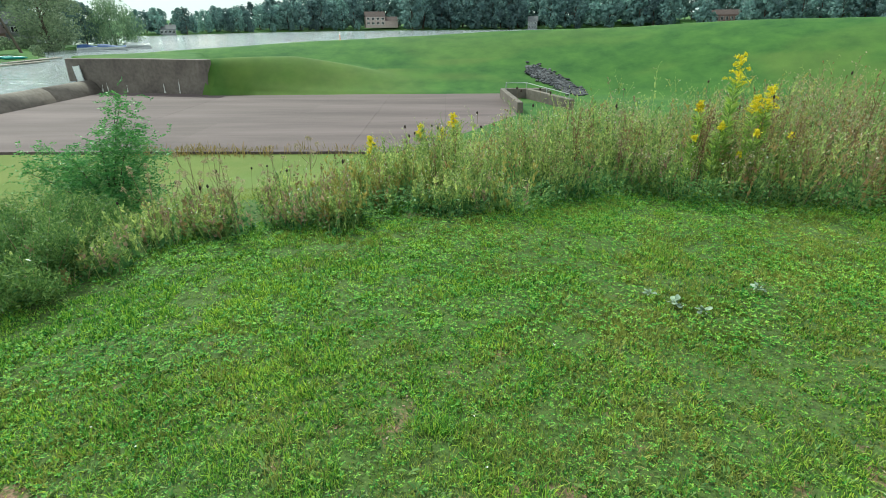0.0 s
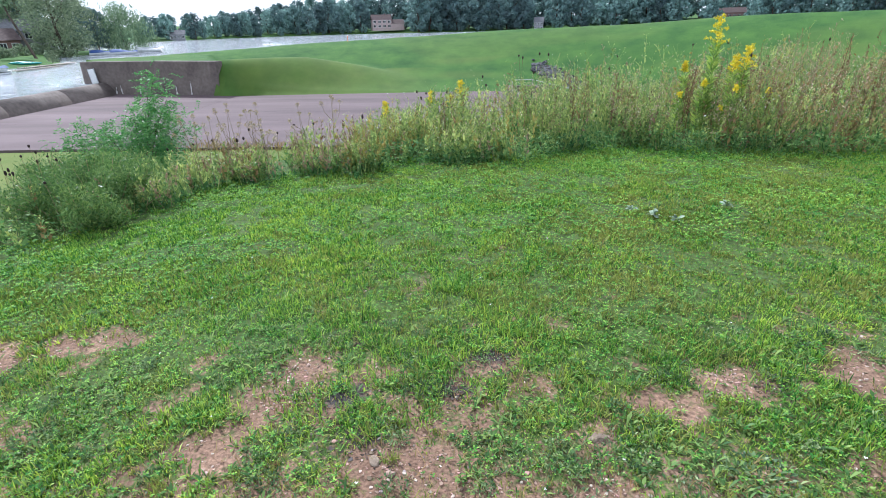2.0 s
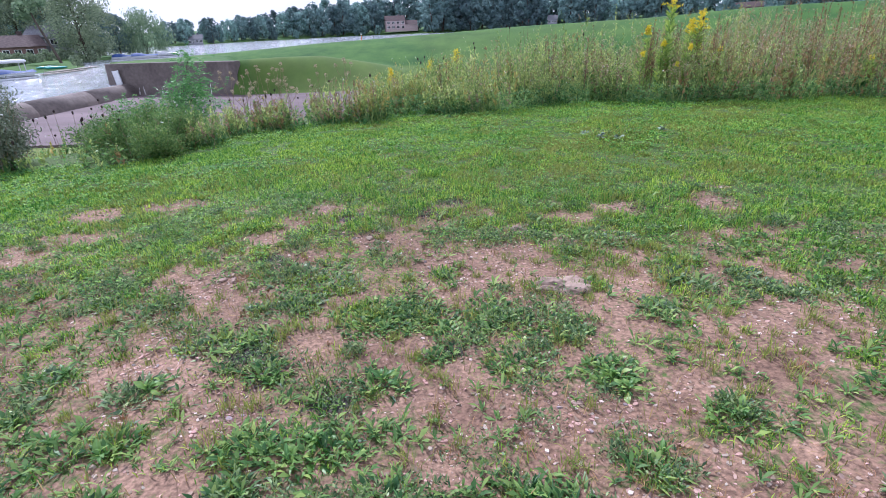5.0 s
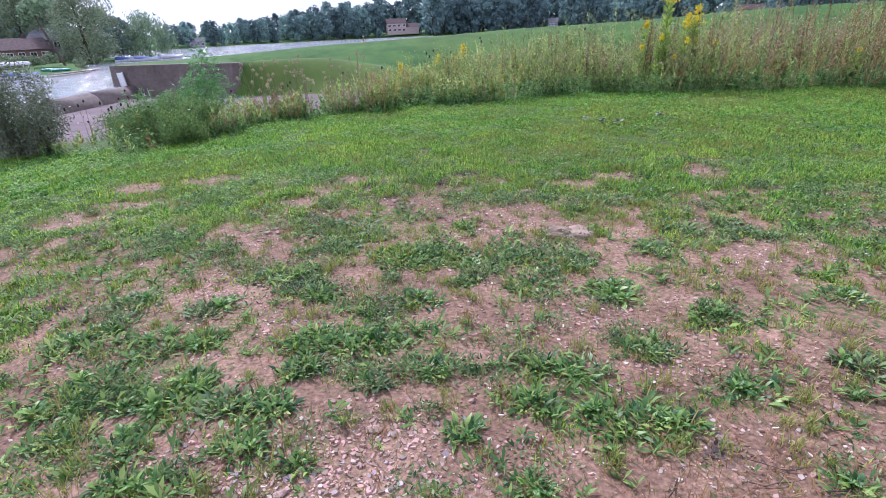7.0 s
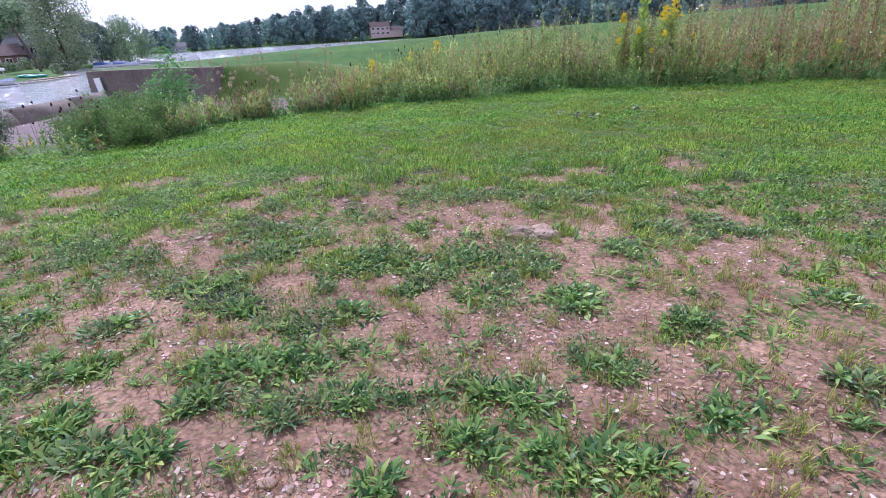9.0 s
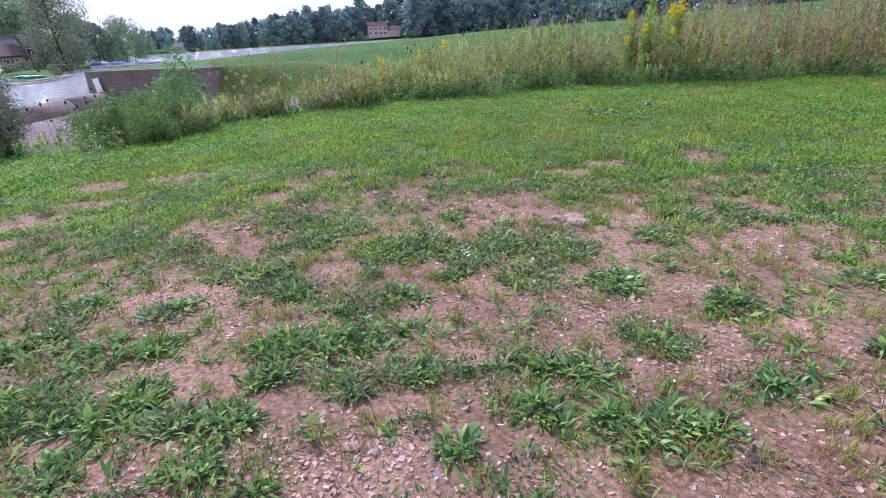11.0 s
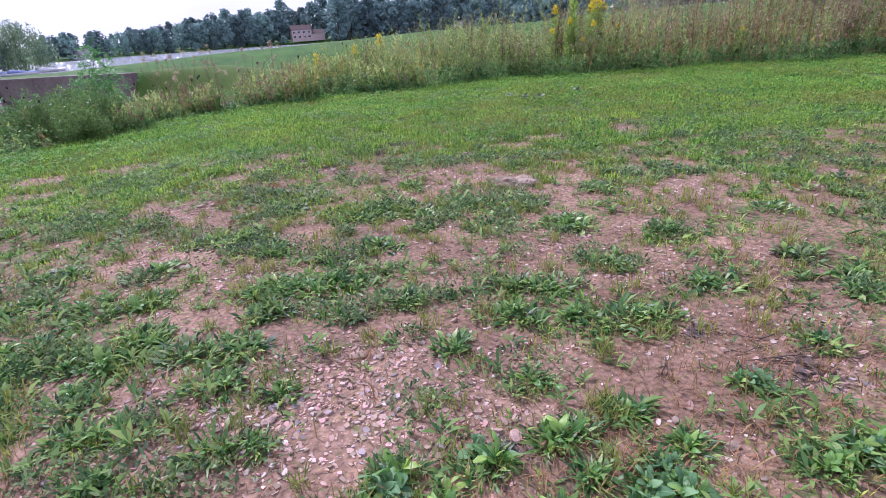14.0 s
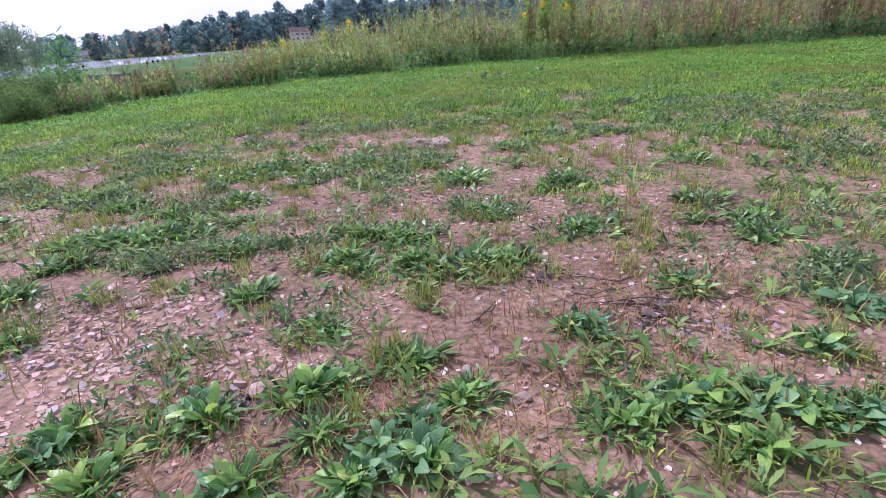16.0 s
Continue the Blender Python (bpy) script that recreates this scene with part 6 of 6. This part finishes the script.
    dock.append(strips(d0, d1, np.full((len(dx), 1), 0.005), np.full((len(dx), 1), 0.002), rng))
    for rep in range(70):
        t = rng.uniform(0.38, 1.0, len(dx))
        side = rng.normal(0, 0.022, (len(dx), 3)) * (1.35 - t)[:, None]
        dock.append(slim_leaves(d0 + (d1 - d0) * t[:, None] + side, rng.normal(0, 0.6, (len(dx), 3)) + (0, 0, 0.5), rng.uniform(0.012, 0.026, len(dx)), 0.36, rng))
    # long grass between the stems
    gx, gy, gh = weed_points(rng, 19000)
    a = rng.uniform(0, 6.283, len(gx))
    g0 = np.stack([gx, gy, ground_at(gx, gy) - 0.02], -1)
    ln = np.minimum(gh, 0.6) * rng.uniform(0.35, 0.95, len(gx))
    g1 = g0 + np.stack([np.cos(a) * ln * 0.3, np.sin(a) * ln * 0.3, ln], -1)
    grass_q = strips(g0, g1, np.full((len(gx), 1), 0.0035), np.full((len(gx), 1), 0.0006), rng)
    brown = rng.random(len(gx)) < 0.08 + 0.3 * smooth(1, 7, gx)
    green.append(grass_q[~brown]), stalk.append(grass_q[brown])
    # leafy skirt at the foot of the bed, in the same shade-darkened green
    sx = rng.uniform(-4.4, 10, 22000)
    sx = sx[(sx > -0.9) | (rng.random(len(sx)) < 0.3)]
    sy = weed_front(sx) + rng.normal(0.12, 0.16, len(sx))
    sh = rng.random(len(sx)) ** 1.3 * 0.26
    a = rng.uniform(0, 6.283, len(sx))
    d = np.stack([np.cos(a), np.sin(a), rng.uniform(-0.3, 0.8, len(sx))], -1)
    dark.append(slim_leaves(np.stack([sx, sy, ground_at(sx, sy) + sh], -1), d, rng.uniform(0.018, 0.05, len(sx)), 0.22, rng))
    quad_stuff("weed_foliage", green, M_WEED, "tall grey-green weeds and long grass along the lip", "weeds")
    quad_stuff("rusty_weeds", rust, M_WEED_RUST, "rust-brown withered weed leaves in clumps", "weeds")
    quad_stuff("yellowing_weeds", yellow, M_WEED_YELLOW, "yellow-green weed leaves in clumps", "weeds")
    quad_stuff("weed_undergrowth", dark, M_WEED_SHADED, "green leafy undergrowth at the foot of the weeds, darkened in colour for shade", "weeds")
    quad_stuff("dock_spikes", dock, M_DOCK, "dark rust-brown dock spikes standing among the weeds", "weeds")
    quad_stuff("dry_weed_stalks", stalk, M_STALK, "brown dry weed stalks standing among the green", "weeds")
    quad_stuff("weed_seed_heads", seed, M_SEED, "beige and rusty seed heads on dry stalks", "seed heads")
    quad_stuff("aster_flowers", white, M_WHITE_FLOWER, "tiny white aster flowers among the weeds", "flowers")
    # the lower slope's sparse dry fringe above the spillway
    fx = np.concatenate([rng.uniform(-17, -10.5, 520), rng.uniform(-20.5, -17, 160), rng.uniform(-10, -5, 160)])
    fy = 31.6 + rng.normal(0, 0.5, len(fx))
    f0 = np.stack([fx, fy, height(fx, fy) - 0.05], -1)
    f1 = f0 + np.stack([rng.normal(0, 0.12, len(fx)), rng.normal(0, 0.12, len(fx)), rng.uniform(0.2, 0.8, len(fx)) * (0.25 + fnoise(fx * 0.7, fy, 3))], -1)
    quad_stuff("dry_fringe", [strips(f0, f1, np.full((len(fx), 1), 0.022), np.full((len(fx), 1), 0.012), rng)], M_GRASS_DRY, "dry straw-coloured fringe along the spillway's edge", "grass")


build_weeds()


# ---- goldenrod, seed stalks, shrubs ----
def goldenrod(x, y, top, seed, plume, label):
    rng = np.random.default_rng(seed)
    base = float(ground_at(x, y))
    h = top - base
    root = tagged(new("goldenrod"), label, "goldenrod", "goldenrod in the weed bed")
    sway = rng.normal(0, 0.04, 2)
    pts = [(sway[0] * t * t * h, sway[1] * t * t * h, h * t * 0.9 - 0.03) for t in (0, 0.3, 0.6, 0.85, 1.0)]
    part("stem", tube(bmesh.new(), pts, (0.005, 0.0045, 0.004, 0.003, 0.002), 5), M_STEM, root)
    n = int(270 * h / 0.9)
    t = rng.uniform(0.12, 0.85, n)
    p = np.stack([np.interp(t, (0, 0.3, 0.6, 0.85, 1), [q[k] for q in pts]) for k in range(3)], -1)
    a = rng.uniform(0, 6.28, n)
    d = np.stack([np.cos(a), np.sin(a), rng.uniform(0.3, 1.1, n)], -1)
    v = slim_leaves(p, d, rng.uniform(0.05, 0.11, n), 0.1, rng).reshape(-1, 3)
    part("foliage", mesh_from("foliage", v, np.arange(len(v)).reshape(-1, 4), M_LIME), M_LIME, root)
    quads = []
    tipv = np.array(pts[-1])
    for k in range(11):
        u = k / 10
        st = tipv + np.array((0, 0, -plume * (1 - u) * 0.9 + plume * 0.15))
        ang = k * 2.4
        reach = plume * (0.5 - 0.35 * u)
        m = int(24 + 46 * min(1.0, plume / 0.2))
        tt = rng.random(m)
        c = st + np.stack([np.cos(ang) * reach * tt, np.sin(ang) * reach * tt, plume * 0.45 * tt - plume * 0.3 * tt * tt], -1) + rng.normal(0, 0.008, (m, 3))
        quads.append(slim_leaves(c, rng.normal(0, 1, (m, 3)) * 0.7, rng.uniform(0.010, 0.02, m), 0.45, rng))
    v = np.concatenate(quads).reshape(-1, 3)
    part("plume", mesh_from("plume", v, np.arange(len(v)).reshape(-1, 4), M_YELLOW), M_YELLOW, root, "bright yellow flower plume")
    root.location = (x, y, base)


M_WEED_OLIVE = material("olive_leaf", (0.075, 0.17, 0.045), (0.18, 0.3, 0.085), 1.5, 0.55, island=0.45, through_light=0.35)
M_LIME = material("goldenrod_leaf", (0.22, 0.36, 0.07), (0.4, 0.55, 0.13), 3.0, 0.55, island=0.4, through_light=0.4)
M_STEM = material("green_stem", (0.1, 0.16, 0.05), (0.16, 0.22, 0.08), 8.0, 0.6)
for k, (gx, gy, gt, gp) in enumerate([(3.12, 5.75, 1.62, 0.3), (2.92, 5.95, 1.1, 0.1), (3.55, 5.85, 1.26, 0.26), (3.42, 5.8, 1.16, 0.2), (3.02, 5.7, 0.9, 0.05), (3.7, 6.0, 0.82, 0.05), (3.32, 5.6, 0.84, 0.05), (2.75, 5.7, 0.75, 0.03), (3.85, 5.75, 0.78, 0.04), (5.6, 5.2, 0.62, 0.02), (3.2, 5.5, 0.6, 0.02),
                                      (-0.98, 6.6, 0.55, 0.15), (-0.33, 6.9, 0.64, 0.18), (-0.1, 6.95, 0.58, 0.18), (0.13, 6.9, 0.8, 0.2), (-1.0, 6.4, 0.42, 0.1)]):
    goldenrod(gx, gy, gt, 400 + k, gp, "tall goldenrod with a big yellow plume" if gt > 1.0 else "low goldenrod with a small yellow plume")


def seed_stalk(x, y, top, seed):
    rng = random.Random(seed)
    base = float(ground_at(x, y))
    h = top - base
    root = tagged(new("coneflower_stalk"), "bare stalk with a dark round seed head", "seed stalk", "dark seed heads")
    dx, dy = rng.uniform(-0.12, 0.12) * h, rng.uniform(-0.12, 0.12) * h
    part("stem", tube(bmesh.new(), ((0, 0, -0.03), (dx * 0.4, dy * 0.4, h * 0.5), (dx, dy, h)), (0.003, 0.0025, 0.0016), 4), M_STALK, root)
    bm = bmesh.new()
    bmesh.ops.create_icosphere(bm, subdivisions=2, radius=0.012, matrix=Matrix.Translation((dx, dy, h)) @ Matrix.Diagonal((1, 1, rng.uniform(1.0, 2.2), 1)))
    for v in bm.verts:
        v.co += v.normal * 0.003 * noise.noise(v.co * 300)
    part("seed_head", bm, M_DARK_SEED, root)
    root.location = (x, y, base)


def build_stalks():
    rng = random.Random(8)
    for k in range(46):
        x = rng.uniform(-5.6, 7.5)
        y = float(weed_front(x)) + rng.uniform(0.3, 2.2)
        seed_stalk(x, y, float(ground_at(x, y)) + float(np.interp(x, H_X, H_Z)) * rng.uniform(0.95, 1.3), k)
    for k in range(11):
        x, y = rng.uniform(-5.2, -4.4), rng.uniform(3.7, 4.7)
        seed_stalk(x, y, float(ground_at(x, y)) + rng.uniform(0.35, 0.62), 60 + k)


build_stalks()


def wild_carrot(x, y, tall, seed):
    """A dry wild carrot: a thin forked stalk with closed beige umbels."""
    rng = np.random.default_rng(seed)
    base = float(ground_at(x, y))
    root = tagged(new("wild_carrot"), "dry wild carrot stalk with closed beige umbels", "wild carrot", "dry wild carrots at the lip")
    lean = rng.normal(0, 0.08, 2) * tall
    tops = [(lean[0], lean[1], tall)]
    part("stem", tube(bmesh.new(), ((0, 0, -0.03), (lean[0] * 0.3, lean[1] * 0.3, tall * 0.5), tops[0]), (0.0035, 0.003, 0.0018), 4), M_STALK, root)
    for k in range(rng.integers(1, 4)):
        f = rng.uniform(0.45, 0.7)
        a = rng.uniform(0, 6.28)
        p = (lean[0] * f, lean[1] * f, tall * f)
        q = (p[0] + 0.12 * math.cos(a), p[1] + 0.12 * math.sin(a), tall * rng.uniform(0.75, 0.95))
        part("stem", tube(bmesh.new(), (p, ((p[0] + q[0]) / 2 + 0.03 * math.cos(a), (p[1] + q[1]) / 2 + 0.03 * math.sin(a), (p[2] + q[2]) / 2), q), (0.0025, 0.002, 0.0014), 4), M_STALK, root)
        tops.append(q)
    for q in tops:
        m = 70
        d = rng.normal(0, 1, (m, 3)) + (0, 0, 0.6)
        d /= np.linalg.norm(d, axis=1, keepdims=True)
        v = slim_leaves(np.array(q) + d * rng.uniform(0.004, 0.024, (m, 1)), d, rng.uniform(0.008, 0.016, m), 0.3, rng).reshape(-1, 3)
        part("umbel", mesh_from("umbel", v, np.arange(len(v)).reshape(-1, 4), M_SEED), M_SEED, root, "closed beige umbel")
    root.location = (x, y, base)


def build_carrots():
    rng = random.Random(21)
    for k in range(18):
        x = rng.uniform(-3.0, -1.5)
        wild_carrot(x, float(weed_front(x)) + rng.uniform(0.05, 0.9), rng.uniform(0.45, 0.85), 700 + k)


build_carrots()


def sapling():
    """A young locust with feathery compound leaves."""
    rng = np.random.default_rng(90)
    root = tagged(new("locust_sapling"), "young locust sapling with bright feathery compound leaves", "sapling")
    bx, by = -6.05, 8.8
    base = float(ground_at(bx, by))
    tall = 0.8 - base
    quads = []
    ends = [(0.62, 0.0, 0.97), (0.4, 0.15, 0.9), (0.82, -0.1, 0.82), (0.55, 0.25, 0.76), (0.2, -0.2, 0.72), (0.95, 0.1, 0.64), (0.7, -0.3, 0.58), (-0.1, 0.2, 0.62), (-0.55, -0.1, 0.62),
            (-1.05, 0.1, 0.6), (-1.35, -0.1, 0.5), (-0.8, 0.3, 0.46), (-0.35, -0.3, 0.44), (0.3, 0.3, 0.5), (0.9, 0.2, 0.4), (0.4, -0.35, 0.36), (-0.05, -0.1, 0.34), (-1.0, -0.3, 0.32), (-0.6, 0.1, 0.26), (0.6, 0.0, 0.24)]
    for dx, dy, f in ends:
        pts = np.array([(0, 0, -0.1), (dx * 0.22, dy * 0.22, tall * f * 0.42), (dx * 0.62, dy * 0.62, tall * f * 0.78), (dx, dy, tall * f)])
        part("branch", tube(bmesh.new(), [tuple(q) for q in pts], (0.016, 0.012, 0.008, 0.003), 5), M_BARK, root)
        for j in range(105 if dx < 0.35 else 74):
            u = 0.35 + 0.65 * rng.random() ** 0.7
            r0 = np.array([np.interp(u, (0, 0.33, 0.67, 1), pts[:, k]) for k in range(3)]) + rng.normal(0, 0.13, 3)
            d = rng.normal(0, 0.7, 3) + np.array((dx, dy, 0.25)) * 0.5
            d /= np.linalg.norm(d)
            length = rng.uniform(0.18, 0.4)
            side = np.cross(d, (0, 0, 1.0))
            side /= np.linalg.norm(side) + 1e-9
            for q in range(9):
                f2 = (q + 1) / 9
                p = r0 + d * length * f2 + np.array((0, 0, -0.3 * length * f2 * f2))
                for sg in (1, -1):
                    quads.append((p, side * sg * 0.9 + d * 0.35 + np.array((0, 0, rng.normal(0, 0.3)))))
    p, d = np.array([q[0] for q in quads]), np.array([q[1] for q in quads])
    v = slim_leaves(p, d, rng.uniform(0.034, 0.058, len(p)), 0.22, rng).reshape(-1, 3)
    part("foliage", mesh_from("foliage", v, np.arange(len(v)).reshape(-1, 4), M_SAPLING), M_SAPLING, root)
    root.location = (bx, by, base)


sapling()


def shrub(name, label, x, y, top, wide, deep, count, material_, seed, leaf=(0.03, 0.06), slim=0.2, flowers=0):
    """A dense low bush: a fan of stems, leaves along them, and a few pale flowers."""
    rng = np.random.default_rng(seed)
    root = tagged(new(name), label, "shrub")
    base = float(ground_at(x, y))
    h = top - base
    stems = []
    bm = bmesh.new()
    for k in range(60):
        a, r = rng.uniform(0, 6.28), rng.random() ** 0.5
        tx, ty = math.cos(a) * r * wide, math.sin(a) * r * deep
        hz = h * (1 - 0.5 * r ** 2) * rng.uniform(0.55, 1.3)
        s = np.array((tx * 0.45, ty * 0.45, float(ground_at(x + tx * 0.45, y + ty * 0.45)) - base - 0.03))
        e = np.array((tx, ty, hz))
        stems.append((s, e))
        tube(bm, (tuple(s), tuple((s + e) / 2 + rng.normal(0, 0.02, 3)), tuple(e)), (0.005, 0.004, 0.0015), 4)
    part("stem", bm, M_STALK, root)
    k = rng.integers(0, 60, count)
    t = rng.random(count) ** 0.7
    s, e = np.array([q[0] for q in stems])[k], np.array([q[1] for q in stems])[k]
    p = s + (e - s) * t[:, None] + rng.normal(0, 0.05, (count, 3))
    d = rng.normal(0, 0.8, (count, 3)) + (0, 0, 0.35)
    v = slim_leaves(p, d, rng.uniform(*leaf, count), slim, rng).reshape(-1, 3)
    part("foliage", mesh_from("foliage", v, np.arange(len(v)).reshape(-1, 4), material_), material_, root)
    if flowers:
        k = rng.integers(0, 60, flowers)
        p = np.array([q[1] for q in stems])[k] + rng.normal(0, 0.06, (flowers, 3))
        v = slim_leaves(p, rng.normal(0, 1, (flowers, 3)), rng.uniform(0.01, 0.02, flowers), 0.45, rng).reshape(-1, 3)
        tagged(part("blossom", mesh_from("blossom", v, np.arange(len(v)).reshape(-1, 4), M_WHITE_FLOWER), M_WHITE_FLOWER, root, "small white flowers"), kind="stuff")
    root.location = (x, y, base)


shrub("leafy_shrub", "dense olive-green leafy shrub at the lawn's edge", -3.6, 3.8, 0.3, 0.85, 0.8, 36000, M_WEED_OLIVE, 11, (0.014, 0.036), 0.17, flowers=14)
shrub("leafy_shrub", "mid-green shrub on the slope under the sapling", -4.6, 5.2, 0.12, 0.9, 0.8, 26000, M_WEED_OLIVE, 12, (0.014, 0.04), 0.17, flowers=14)
shrub("silvery_shrub", "silvery grey-green bush with pale flower heads", -5.25, 3.4, 0.74, 0.52, 0.5, 17000, M_PALE_BUSH, 13, (0.018, 0.036), 0.26, 420)


def build_slope_grass():
    """Rougher grass on the slope that falls to the spillway."""
    rng = np.random.default_rng(818)
    x, y = rng.uniform(-20, 3, 44000), rng.uniform(3.4, 22, 44000)
    ok = (y > weed_front(x) + 1.0) & (x > -y * 1.35 - 1)
    x, y = x[ok], y[ok]
    n = len(x)
    blades("slope_grass", rng, x, y, rng.uniform(0.06, 0.16, n), rng.uniform(0.012, 0.022, n), 1.0, M_GRASS_YELLOW, 1, "rough yellow-green grass on the slope to the spillway")


build_slope_grass()
